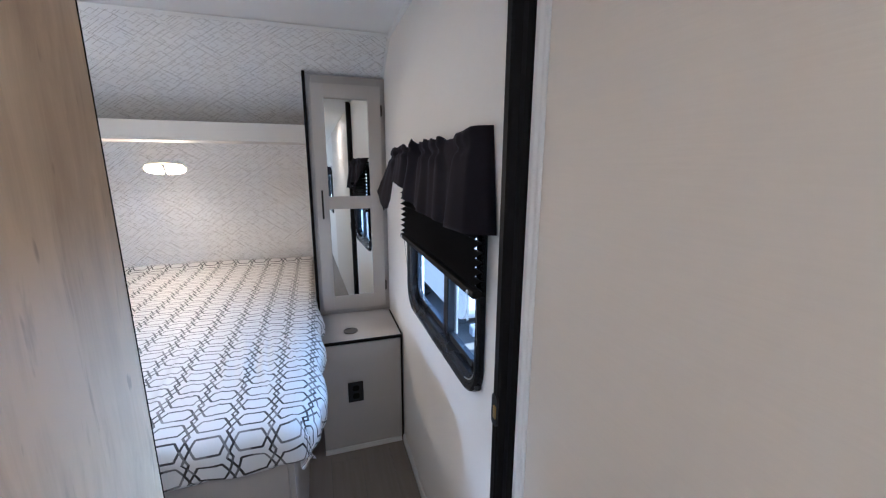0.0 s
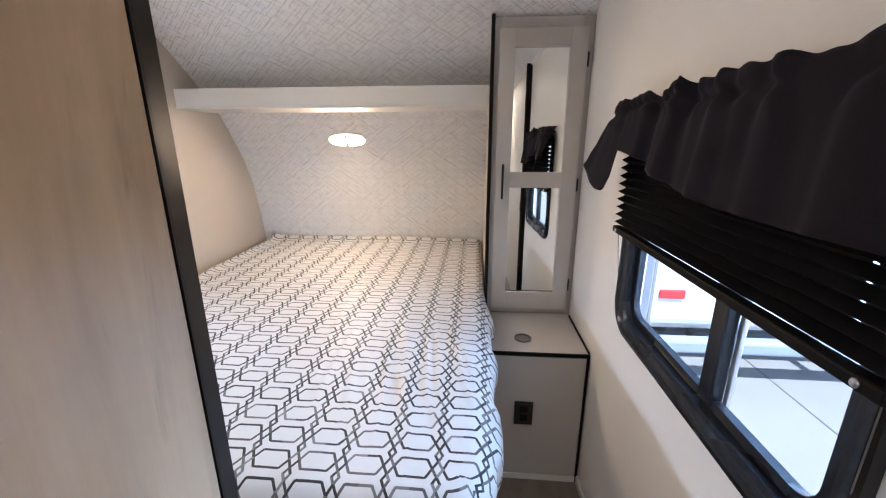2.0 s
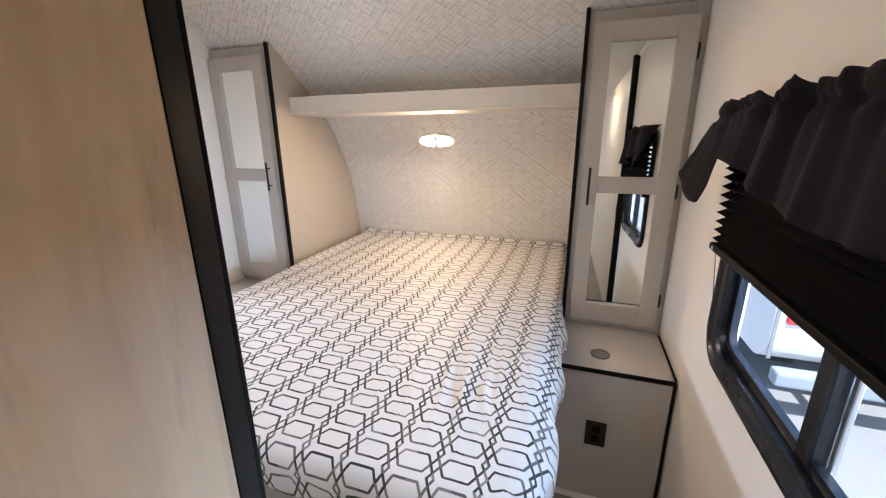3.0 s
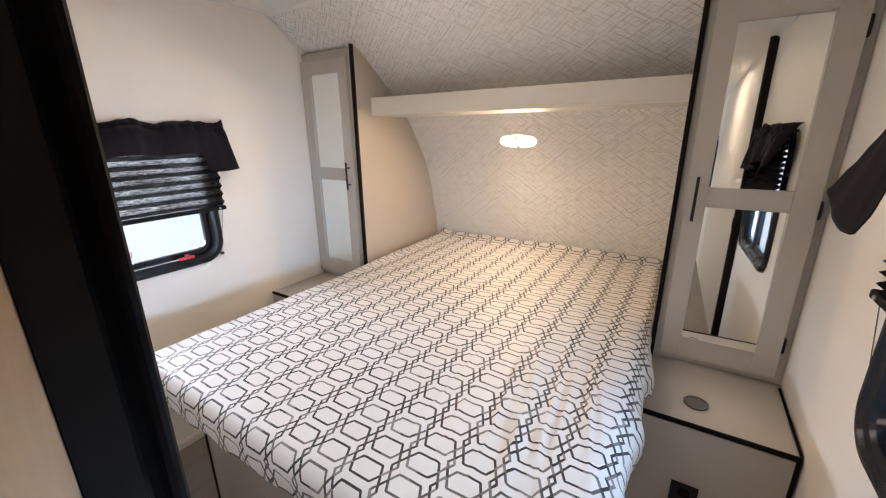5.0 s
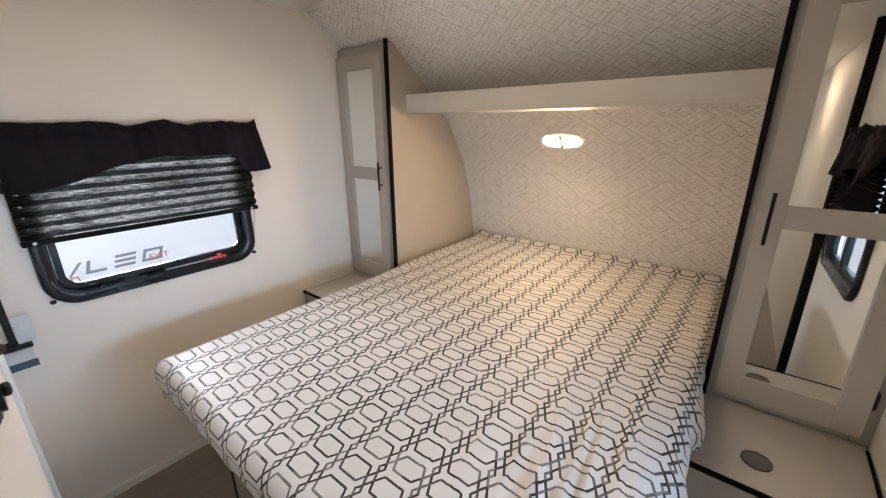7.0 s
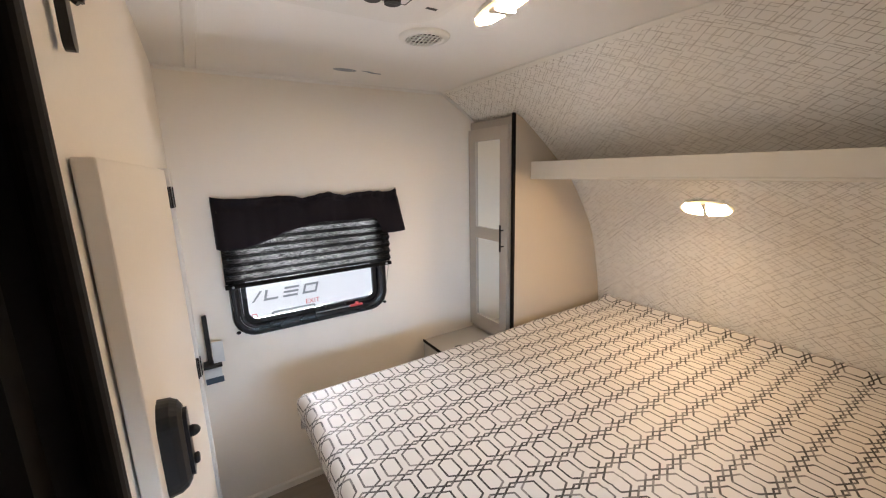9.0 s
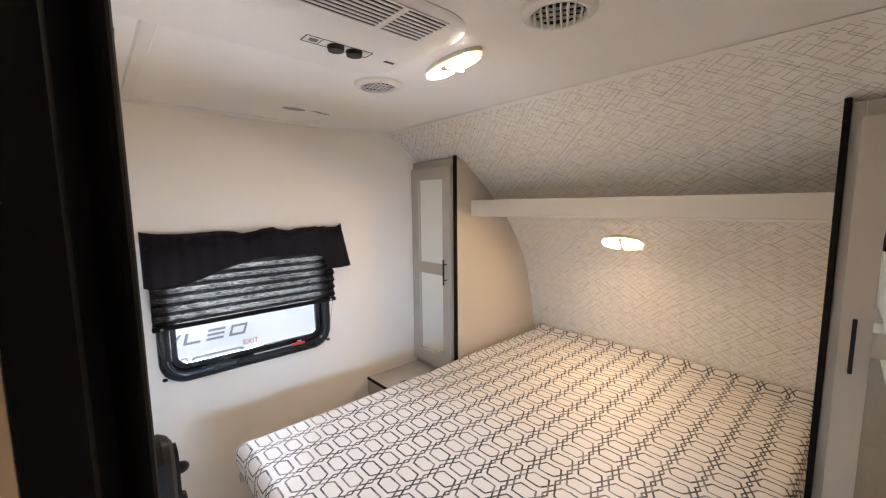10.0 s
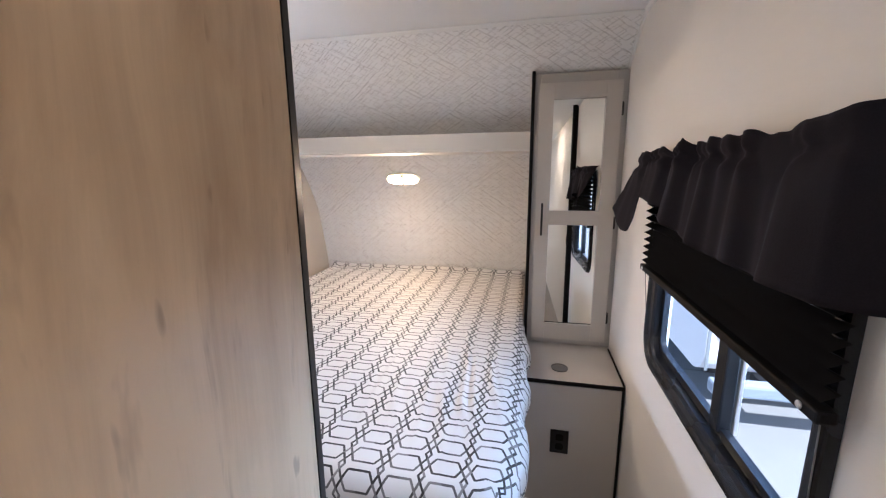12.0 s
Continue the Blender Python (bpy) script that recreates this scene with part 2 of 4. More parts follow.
def hex_fabric():
    """White satin printed with linked long hexagons in dark and pale grey strokes."""
    PX, PY, HH, GAP, K, WD = 0.1045, 0.0735, 0.0240, 0.0113, 0.525, 0.0031
    SS = GAP + K * HH
    m, n, l, b = mat("hexagon_print_fabric")
    uv = n.new("ShaderNodeUVMap").outputs[0]
    sep = n.new("ShaderNodeSeparateXYZ")
    l.new(uv, sep.inputs[0])
    u, v = math_node(n, l, "DIVIDE", sep.outputs[0], PX), math_node(n, l, "DIVIDE", sep.outputs[1], PY)
    a = math_node(n, l, "SUBTRACT", math_node(n, l, "FRACT", u), 0.5)
    side = math_node(n, l, "GREATER_THAN", a, 0.0)
    a = math_node(n, l, "MULTIPLY", math_node(n, l, "ABSOLUTE", a), PX)
    ys = math_node(n, l, "SUBTRACT", math_node(n, l, "FRACT", v), 0.5)
    up = math_node(n, l, "GREATER_THAN", ys, 0.0)
    ya = math_node(n, l, "MULTIPLY", math_node(n, l, "ABSOLUTE", ys), PY)
    # sides of the hexagons, the zigzags that link them, and their flat tops
    slant = math_node(n, l, "ABSOLUTE", math_node(n, l, "SUBTRACT", a, math_node(n, l, "MULTIPLY_ADD", ya, K, GAP)))
    slant = math_node(n, l, "MULTIPLY", math_node(n, l, "LESS_THAN", slant, WD * 1.13), math_node(n, l, "LESS_THAN", ya, HH + WD * 0.6))
    Z = math_node(n, l, "MULTIPLY_ADD", ya, K, -GAP)
    link = math_node(n, l, "ABSOLUTE", math_node(n, l, "SUBTRACT", a, math_node(n, l, "ABSOLUTE", Z)))
    link = math_node(n, l, "LESS_THAN", link, WD * 1.13)
    flat = math_node(n, l, "LESS_THAN", math_node(n, l, "ABSOLUTE", math_node(n, l, "SUBTRACT", ya, HH)), WD)
    flat = math_node(n, l, "MULTIPLY", flat, math_node(n, l, "GREATER_THAN", a, SS))
    mask = math_node(n, l, "MAXIMUM", math_node(n, l, "MAXIMUM", slant, link), flat)
    # each half hexagon takes its own grey
    neg = math_node(n, l, "ADD", math_node(n, l, "MULTIPLY", link, math_node(n, l, "MULTIPLY_ADD", math_node(n, l, "GREATER_THAN", Z, 0.0), 2.0, 1.0)), math_node(n, l, "MULTIPLY", slant, 0.0))
    half = math_node(n, l, "FLOOR", math_node(n, l, "ADD", u, 0.0))
    wv = n.new("ShaderNodeCombineXYZ")
    l.new(math_node(n, l, "ADD", math_node(n, l, "MULTIPLY", half, 7.0), math_node(n, l, "MULTIPLY", side, 3.0)), wv.inputs[0])
    l.new(math_node(n, l, "ADD", math_node(n, l, "FLOOR", v), math_node(n, l, "MULTIPLY", up, 0.37)), wv.inputs[1])
    l.new(neg, wv.inputs[2])
    wh = n.new("ShaderNodeTexWhiteNoise")
    l.new(wv.outputs[0], wh.inputs["Vector"])
    grey = n.new("ShaderNodeValToRGB")
    e = grey.color_ramp.elements
    e[0].position, e[0].color = 0.42, (0.010, 0.009, 0.010, 1)
    e[1].position, e[1].color = 1.0, (0.20, 0.19, 0.19, 1)
    l.new(wh.outputs["Value"], grey.inputs[0])
    weave = noise_node(n, l, uv, 900, 2)
    big = noise_node(n, l, uv, 3, 3)
    base = mix_rgb(n, l, math_node(n, l, "MULTIPLY_ADD", weave, 0.4, math_node(n, l, "MULTIPLY", big, 0.5)), (0.575, 0.565, 0.555), (0.675, 0.665, 0.655))
    l.new(mix_rgb(n, l, mask, base, grey.outputs[0]), b.inputs["Base Color"])
    b.inputs["Roughness"].default_value = 0.55
    b.inputs["Specular IOR Level"].default_value = 0.5
    b.inputs["Sheen Weight"].default_value = 0.10
    crease = noise_node(n, l, uv, 9, 5, (1.6, 0.5, 1), 0.6)
    bump(n, l, b, math_node(n, l, "ADD", math_node(n, l, "MULTIPLY", crease, 1.0), math_node(n, l, "MULTIPLY", weave, 0.03)), 0.24, 0.012)
    return m


HEX = hex_fabric()


PLEAT = 0.355 / 9                # fold pitch of the thin blind, for its painted light bands


def cloth(name, color, through_light, sheen=0.0):
    m, n, l, b = mat(name)
    tc = n.new("ShaderNodeTexCoord").outputs["Object"]
    w = noise_node(n, l, tc, 420, 2)
    big = noise_node(n, l, tc, 6, 3)
    s = math_node(n, l, "ADD", math_node(n, l, "MULTIPLY", w, 0.6), math_node(n, l, "MULTIPLY", big, 0.4))
    l.new(mix_rgb(n, l, s, tuple(c * 0.6 for c in color), tuple(c * 1.5 for c in color)), b.inputs["Base Color"])
    b.inputs["Roughness"].default_value, b.inputs["Specular IOR Level"].default_value = 0.9, 0.08
    b.inputs["Sheen Weight"].default_value, b.inputs["Sheen Roughness"].default_value = sheen, 0.45
    b.inputs["Sheen Tint"].default_value = (0.72, 0.68, 0.80, 1)
    bump(n, l, b, w, 0.25, 0.001)
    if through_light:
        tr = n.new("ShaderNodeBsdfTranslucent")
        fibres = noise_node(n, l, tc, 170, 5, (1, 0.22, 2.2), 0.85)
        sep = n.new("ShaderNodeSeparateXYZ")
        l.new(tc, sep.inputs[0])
        # lit and shaded pleat faces put into the translucency, one per half fold
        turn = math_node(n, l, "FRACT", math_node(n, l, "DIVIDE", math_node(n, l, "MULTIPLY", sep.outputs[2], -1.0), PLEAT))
        fold_light = n.new("ShaderNodeMapRange")
        fold_light.inputs[1].default_value, fold_light.inputs[2].default_value, fold_light.inputs[3].default_value, fold_light.inputs[4].default_value = 0.52, 0.46, -0.035, 0.05
        l.new(turn, fold_light.inputs[0])
        fibres = math_node(n, l, "ADD", fibres, fold_light.outputs[0])
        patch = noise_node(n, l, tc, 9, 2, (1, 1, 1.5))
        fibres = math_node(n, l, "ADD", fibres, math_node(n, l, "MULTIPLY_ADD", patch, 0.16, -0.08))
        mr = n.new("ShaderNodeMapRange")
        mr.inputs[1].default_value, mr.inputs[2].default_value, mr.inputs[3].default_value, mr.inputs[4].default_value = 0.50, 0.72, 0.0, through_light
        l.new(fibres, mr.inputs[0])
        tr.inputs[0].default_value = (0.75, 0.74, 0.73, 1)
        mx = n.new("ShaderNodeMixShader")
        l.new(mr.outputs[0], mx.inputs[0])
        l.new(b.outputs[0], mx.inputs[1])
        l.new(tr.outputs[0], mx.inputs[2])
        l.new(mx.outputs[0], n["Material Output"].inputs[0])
    return m


VALANCE = cloth("black_curtain_fabric", (0.0145, 0.013, 0.017), 0, 0.06)
BLIND = cloth("black_pleated_fabric", (0.007, 0.007, 0.008), 0)
BLINDTHIN = cloth("thin_pleated_fabric_lit_folds", (0.009, 0.009, 0.009), 0.17)


# ---- mesh helpers ----
def empty(name, at, label="", category="", group="", kind=""):
    ob = new(name)
    ob.location = at
    ob.empty_display_size = 0.05
    return tagged(ob, label, category, group, kind)


def part(name, bm, material, parent=None, label="", smooth=False):
    bmesh.ops.recalc_face_normals(bm, faces=bm.faces)
    me = bpy.data.meshes.new(name)
    bm.to_mesh(me)
    bm.free()
    me.materials.append(material)
    if smooth:
        for p in me.polygons:
            p.use_smooth = True
    ob = new(name, me)
    ob.parent = parent
    return tagged(ob, label)


def box(bm, lo, hi, bev=0.0, seg=2):
    lo, hi = Vector(lo), Vector(hi)
    lo, hi = Vector([min(p, q) for p, q in zip(lo, hi)]), Vector([max(p, q) for p, q in zip(lo, hi)])
    r = bmesh.ops.create_cube(bm, size=1.0, matrix=Matrix.Translation((lo + hi) / 2) @ Matrix.Diagonal((*(hi - lo), 1)))
    if bev:
        es = list({e for v in r["verts"] for e in v.link_edges})
        bmesh.ops.bevel(bm, geom=es, offset=bev, segments=seg, affect="EDGES", profile=0.5)
    return bm


def boxes(*items, bev=0.0):
    bm = bmesh.new()
    for lo, hi in items:
        box(bm, lo, hi, bev)
    return bm


def tube(bm, p0, p1, r0, r1=None, seg=14, caps=True):
    p0, p1 = Vector(p0), Vector(p1)
    d = p1 - p0
    m = Matrix.Translation((p0 + p1) / 2) @ d.to_track_quat("Z", "Y").to_matrix().to_4x4()
    bmesh.ops.create_cone(bm, cap_ends=caps, segments=seg, radius1=r0, radius2=r0 if r1 is None else r1, depth=d.length, matrix=m)
    return bm


def ball(bm, c, r, s=(1, 1, 1), seg=14):
    bmesh.ops.create_uvsphere(bm, u_segments=seg, v_segments=seg // 2 + 2, radius=r, matrix=Matrix.Translation(c) @ Matrix.Diagonal((*s, 1)))
    return bm


def prism(bm, outline, axis, a, b):
    """Extrude a closed outline of 2D points between a and b along the axis x, y or z."""
    def place(p, t):
        return {"x": (t, p[0], p[1]), "y": (p[0], t, p[1]), "z": (p[0], p[1], t)}[axis]
    va = [bm.verts.new(place(p, a)) for p in outline]
    vb = [bm.verts.new(place(p, b)) for p in outline]
    bm.faces.new(va)
    bm.faces.new(vb[::-1])
    k = len(outline)
    for i in range(k):
        bm.faces.new((va[i], va[(i + 1) % k], vb[(i + 1) % k], vb[i]))
    return bm


def round_rect(x0, z0, x1, z1, r, seg=7):
    pts = []
    for cx, cz, a0 in ((x1 - r, z0 + r, -90), (x1 - r, z1 - r, 0), (x0 + r, z1 - r, 90), (x0 + r, z0 + r, 180)):
        for i in range(seg + 1):
            a = radians(a0 + 90 * i / seg)
            pts.append((cx + r * math.cos(a), cz + r * math.sin(a)))
    return pts


def ring(bm, outer, inner, axis, a, b):
    """A frame between two outlines with the same number of points."""
    def place(p, t):
        return {"x": (t, p[0], p[1]), "y": (p[0], t, p[1]), "z": (p[0], p[1], t)}[axis]
    rows = [[bm.verts.new(place(p, t)) for p in o] for o, t in ((outer, a), (outer, b), (inner, b), (inner, a))]
    k = len(outer)
    for q in range(4):
        s, t = rows[q], rows[(q + 1) % 4]
        for i in range(k):
            bm.faces.new((s[i], s[(i + 1) % k], t[(i + 1) % k], t[i]))
    return bm


def ellipse(cx, cy, rx, ry, k=32):
    return [(cx + rx * math.cos(2 * math.pi * i / k), cy + ry * math.sin(2 * math.pi * i / k)) for i in range(k)]


# ---- the shell ----
def side_wall(name, x, out, openings, label):
    """A side wall along y whose openings (y0, z0, y1, z1) go right through it."""
    bm = bmesh.new()
    t = 0.05 * out
    ys = YR
    for y0, z0, y1, z1 in sorted(openings):
        box(bm, (x, ys, 0), (x + t, y0, 2.2))
        box(bm, (x, y0, 0), (x + t, y1, z0))
        box(bm, (x, y0, z1), (x + t, y1, 2.2))
        ys = y1
    box(bm, (x, ys, 0), (x + t, 3.60, 2.2))
    return tagged(part(name, bm, WALL), label, "wall", kind="structure")


WIN_R = (1.331, 0.920, 2.079, 1.525)
WIN_L = (1.335, 0.950, 2.060, 1.525)
WIN_H = (-2.665, 0.920, -1.735, 1.585)
side_wall("wall_east", XR, 1, [WIN_R, WIN_H], "off-white vinyl-covered side wall with a window")
side_wall("wall_west", XL, -1, [WIN_L, WIN_H], "off-white vinyl-covered side wall with a window")
tagged(part("wall_south", boxes(((XL - 0.05, YR - 0.05, 0), (XR + 0.05, YR, 2.2))), WALL), "plain off-white rear wall", "wall", kind="structure")
tagged(part("floor", boxes(((XL - 0.05, YR - 0.05, -0.05), (XR + 0.05, 3.60, -0.004))), DARKGREY), "grey-brown wood-look vinyl plank floor", "floor", kind="structure")
tagged(part("ceiling", boxes(((XL, YR, ZC), (XR, YS, ZC + 0.06))), CEIL), "smooth white vinyl ceiling", "ceiling", kind="structure")


def nose_sheet():
    bm = bmesh.new()
    uvl = bm.loops.layers.uv.new("UVMap")
    fine = []
    for i in range(len(NOSE) - 1):
        p0, p1, p2, p3 = (Vector(NOSE[max(0, min(len(NOSE) - 1, j))]) for j in (i - 1, i, i + 1, i + 2))
        for s in range(5):
            t = s / 5
            fine.append(0.5 * ((2 * p1) + (p2 - p0) * t + (2 * p0 - 5 * p1 + 4 * p2 - p3) * t * t + (3 * p1 - p0 - 3 * p2 + p3) * t ** 3))
    fine.append(Vector(NOSE[-1]))
    arc, rows = 0.0, []
    for i, p in enumerate(fine):
        arc += (p - fine[i - 1]).length if i else 0
        rows.append((arc, [bm.verts.new((x, p.x, p.y)) for x in (XL, XR)]))
    for (a0, r0), (a1, r1) in zip(rows, rows[1:]):
        f = bm.faces.new((r0[0], r0[1], r1[1], r1[0]))
        for lp, uv in zip(f.loops, ((XL, a0), (XR, a0), (XR, a1), (XL, a1))):
            lp[uvl].uv = uv
    back = [bm.verts.new((x, NOSE[0][0], 2.22)) for x in (XL, XR)] + [bm.verts.new((x, 3.60, 2.22)) for x in (XL, XR)] + [bm.verts.new((x, 3.60, 0)) for x in (XL, XR)]
    bm.faces.new((rows[0][1][0], rows[0][1][1], back[1], back[0]))
    bm.faces.new((back[0], back[1], back[3], back[2]))
    bm.faces.new((back[2], back[3], back[5], back[4]))
    ob = part("wall_north", bm, PAPERED, smooth=False)
    for p in ob.data.polygons:
        p.use_smooth = p.area < 0.4
    return tagged(ob, "curved front wall papered with fine grey diamond lines", "wall", kind="structure")


nose_sheet()

# strips where sheets of ceiling and wall meet
tagged(part("trim", prism(bmesh.new(), [(YS - 0.012, ZC - 0.003), (YS - 0.006, ZC - 0.007), (YS + 0.008, ZC - 0.013), (YS + 0.014, ZC - 0.010), (YS + 0.004, ZC + 0.004)], "x", XL, XR), WHITE), "white strip between ceiling and papered wall", "trim", kind="structure")
for wx, d in ((XL, 1), (XR, -1)):
    bm = prism(bmesh.new(), [(wx, ZC), (wx + d * 0.014, ZC), (wx + d * 0.010, ZC - 0.008), (wx + d * 0.004, ZC - 0.013), (wx, ZC - 0.014)], "y", YD1, YS)
    tagged(part("trim", bm, WHITE), "white cove strip along wall and ceiling", "trim", kind="structure")
    bm = bmesh.new()
    for (y0, z0), (y1, z1) in list(zip(NOSE, NOSE[1:]))[:2]:
        tube(bm, (wx, y0, z0 - 0.002), (wx, y1, z1 - 0.002), 0.010, seg=8)
    tagged(part("trim", bm, WHITE), "white cove strip down the sloping ceiling", "trim", kind="structure")
tagged(part("trim", prism(bmesh.new(), [(1.255, ZC), (1.260, ZC - 0.006), (1.290, ZC - 0.006), (1.295, ZC)], "x", XL + 0.014, -1.13), WHITE), "flat white batten across the ceiling", "trim", kind="structure")
for wx, d in ((XL, 1), (XR, -1)):
    tagged(part("baseboard", prism(bmesh.new(), [(wx, 0), (wx + d * 0.010, 0), (wx + d * 0.010, 0.035), (wx + d * 0.004, 0.042), (wx, 0.042)], "y", YD1 + 0.03, 2.333), TRIM), "narrow white baseboard", "baseboard", kind="structure")


# ---- doorway ----
PX = -0.290
part_wall = part("partition_wall", boxes(((XL, YD0 + 0.0015, 0), (PX - 0.047, YD1 - 0.010, ZC))), WALL)
tagged(part_wall, "thin partition wall beside the bedroom doorway", "wall", kind="structure")
edge = [(-0.286, 1.0945), (-0.2775, 1.094), (-0.2790, 1.098), (-0.2895, 1.123), (-0.312, 1.125), (-0.330, 1.136), (-0.326, 1.141), (-0.321, 1.145), (-0.3190, 1.149),
        (-0.3195, 1.153), (-0.322, 1.1555), (-0.327, 1.157), (-0.336, 1.157), (-0.336, 1.0945)]
bm = prism(bmesh.new(), edge, "z", 0.0, ZC - 0.002)
part("edge_trim", bm, POST, part_wall, "glossy black edge channel with a rounded lip", smooth=False)

# wood-print wall along the hall, closed at its far end
hall_wall = part("wall_hall", boxes(((-0.334, 0.44, 0), (-0.2830, 1.094, ZC)), ((XL, 0.44, 0), (-0.3345, 0.48, ZC))), WALL)
tagged(hall_wall, "side wall of the short hall, faced with wood print", "wall", kind="structure")
part("panel", boxes(((-0.2828, 0.44, 0.0), (-0.2785, 1.0935, ZC - 0.002)), bev=0.001), WOOD, hall_wall, "wood-print panel with knots and soft grain")

hall_panel = part("hall_panel", boxes(((XR - 0.003, -1.40, 0.0), (XR + 0.0005, 1.0715, ZC - 0.001))), LINEN)
tagged(hall_panel, "beige linen-textured panel along the hall", "wall panel", kind="structure")

# jamb at the other side of the doorway
jamb = empty("door_jamb", (XR, 1.10, 0), "black door jamb with a white grooved casing strip", "door jamb", kind="structure")
part("channel", prism(bmesh.new(), [(0, 0.002), (-0.020, 0.002), (-0.026, 0.006), (-0.028, 0.020), (-0.040, 0.026), (-0.044, 0.032), (-0.044, 0.050), (-0.040, 0.056), (-0.030, 0.060), (0, 0.060)], "z", 0, ZC - 0.002), BLACK, jamb)
part("casing", prism(bmesh.new(), [(0, -0.028), (-0.006, -0.028), (-0.009, -0.024), (-0.009, -0.019), (-0.007, -0.017), (-0.010, -0.014), (-0.014, -0.011), (-0.015, -0.001), (0, -0.001)], "z", 0, ZC - 0.002), TRIM, jamb, "white grooved casing strip")
keeper = part("strike_plate", prism(bmesh.new(), [(y + 0.038, z) for y, z in round_rect(-0.013, 0.955, 0.013, 1.03, 0.011, 4)], "x", -0.0475, -0.043), BLACKP, jamb)
part("brass_catch", boxes(((-0.050, 0.028, 0.975), (-0.044, 0.040, 1.005)), bev=0.002), BRASS, keeper, "worn brass catch")

# door on the bedroom side of the partition
DX0, DX1, DYF = -1.40, -0.44, YD1
door = empty("door_1", (DX0, DYF, 0.0), "closed off-white bathroom door with black hinges and latch", "door", kind="structure")
part("leaf", boxes(((0.006, -0.008, 0.06), (DX1 - DX0, 0.010, 1.71)), bev=0.002), WALL, door)
# solid black strip in place of the shade between leaf and frame
part("gap", boxes(((-0.001, -0.008, 0.06), (0.005, 0.004, 1.71))), BLACK, door, "black strip standing for the shaded gap along the hinges")
part("door_frame", boxes(((-0.052, -0.008, 0.0), (-0.002, 0.020, 1.715)), bev=0.003), TRIM, door, "off-white frame strip")
for hz in (1.63, 1.08, 0.50):
    h = part("hinge", boxes(((-0.020, 0.0205, hz - 0.030), (0.0, 0.0235, hz + 0.030)), ((0.007, 0.0105, hz - 0.030), (0.022, 0.014, hz + 0.030))), BLACKM, door)
    part("pin", tube(bmesh.new(), (0.002, 0.014, hz - 0.032), (0.002, 0.014, hz + 0.032), 0.005, seg=10), BLACKM, h)
lx = -0.50 - DX0
bm = bmesh.new()
rows = [[bm.verts.new((px, y, pz)) for px, pz in round_rect(lx - 0.030 + g, 1.322 + g, lx + 0.030 - g, 1.438 - g, 0.026 - g * 0.7, 6)]
        for y, g in ((0.010, 0.0), (0.022, 0.001), (0.029, 0.005), (0.033, 0.011))]
for r0, r1 in zip(rows, rows[1:]):
    for i in range(len(r0)):
        bm.faces.new((r0[i], r0[(i + 1) % len(r0)], r1[(i + 1) % len(r0)], r1[i]))
bm.faces.new(rows[-1])
latch = part("latch", bm, BLACKP, door, "domed black plastic latch housing")
part("cover", prism(bmesh.new(), round_rect(lx - 0.015, 1.338, lx + 0.015, 1.422, 0.012), "y", 0.033, 0.037), BLACKM, latch)
part("knob", ball(bmesh.new(), (lx, 0.039, 1.392), 0.007, (1, 1.3, 1)), BLACKP, latch)
part("lever", boxes(((lx - 0.007, 0.0365, 1.350), (lx + 0.007, 0.043, 1.360)), bev=0.003), BLACKP, latch)

hook = empty("wall_hook", (-0.49, YD1, 1.86), "dark metal coat hook on the off-white partition", "hook")
part("plate", prism(bmesh.new(), round_rect(-0.010, -0.055, 0.010, 0.085, 0.009, 4), "y", -0.004, 0.004), BLACKM, hook)
bm = tube(bmesh.new(), (0, 0.004, -0.005), (0, 0.012, -0.012), 0.004)
tube(bm, (0, 0.012, -0.012), (0, 0.014, 0.012), 0.004)
part("prong", bm, BLACKM, hook)


# ---- bed ----
BX0, BX1, BY0, BY1, BZ = -1.554, -0.056, 1.475, 3.50, 0.80
MB = 0.655                      # underside of the mattress
base = empty("bed_base", (-0.775, 2.5, 0), "grey laminate bed platform under the mattress", "bed base")
part("side_panel", boxes(((-0.640, -0.90, 0), (-0.622, 0.95, 0.634)), bev=0.001), GREYDARK, base)
part("side_panel", boxes(((0.622, -0.90, 0), (0.640, 0.95, 0.634)), bev=0.001), GREYDARK, base)
part("foot_panel", boxes(((-0.6215, -0.90, 0), (0.6215, -0.882, 0.634)), bev=0.002), GREYDARK, base)
part("edge_strip", boxes(((-0.6445, -0.9045, 0.0), (-0.634, -0.9005, 0.634))), BLACK, base, "thin dark corner strip")
part("deck", boxes(((-0.66, -0.94, 0.6345), (0.66, 0.99, 0.6545)), bev=0.002), GREYDARK, base)

mattress = empty("mattress", ((BX0 + BX1) / 2, BY0, MB), "queen mattress in white cover printed with linked grey hexagons", "mattress")


def fold(s, r):
    a = r * math.pi / 2
    if s >= a:
        return s - a + r, 0.0
    if s >= 0:
        t = (a - s) / r
        return r - r * math.sin(t), -(r - r * math.cos(t))
    d = -s
    tuck = max(0.0, d - 0.064)
    return 0.004 * (1 - math.exp(s / 0.05)) + 0.75 * tuck, -r - min(d, 0.064) - 0.55 * tuck


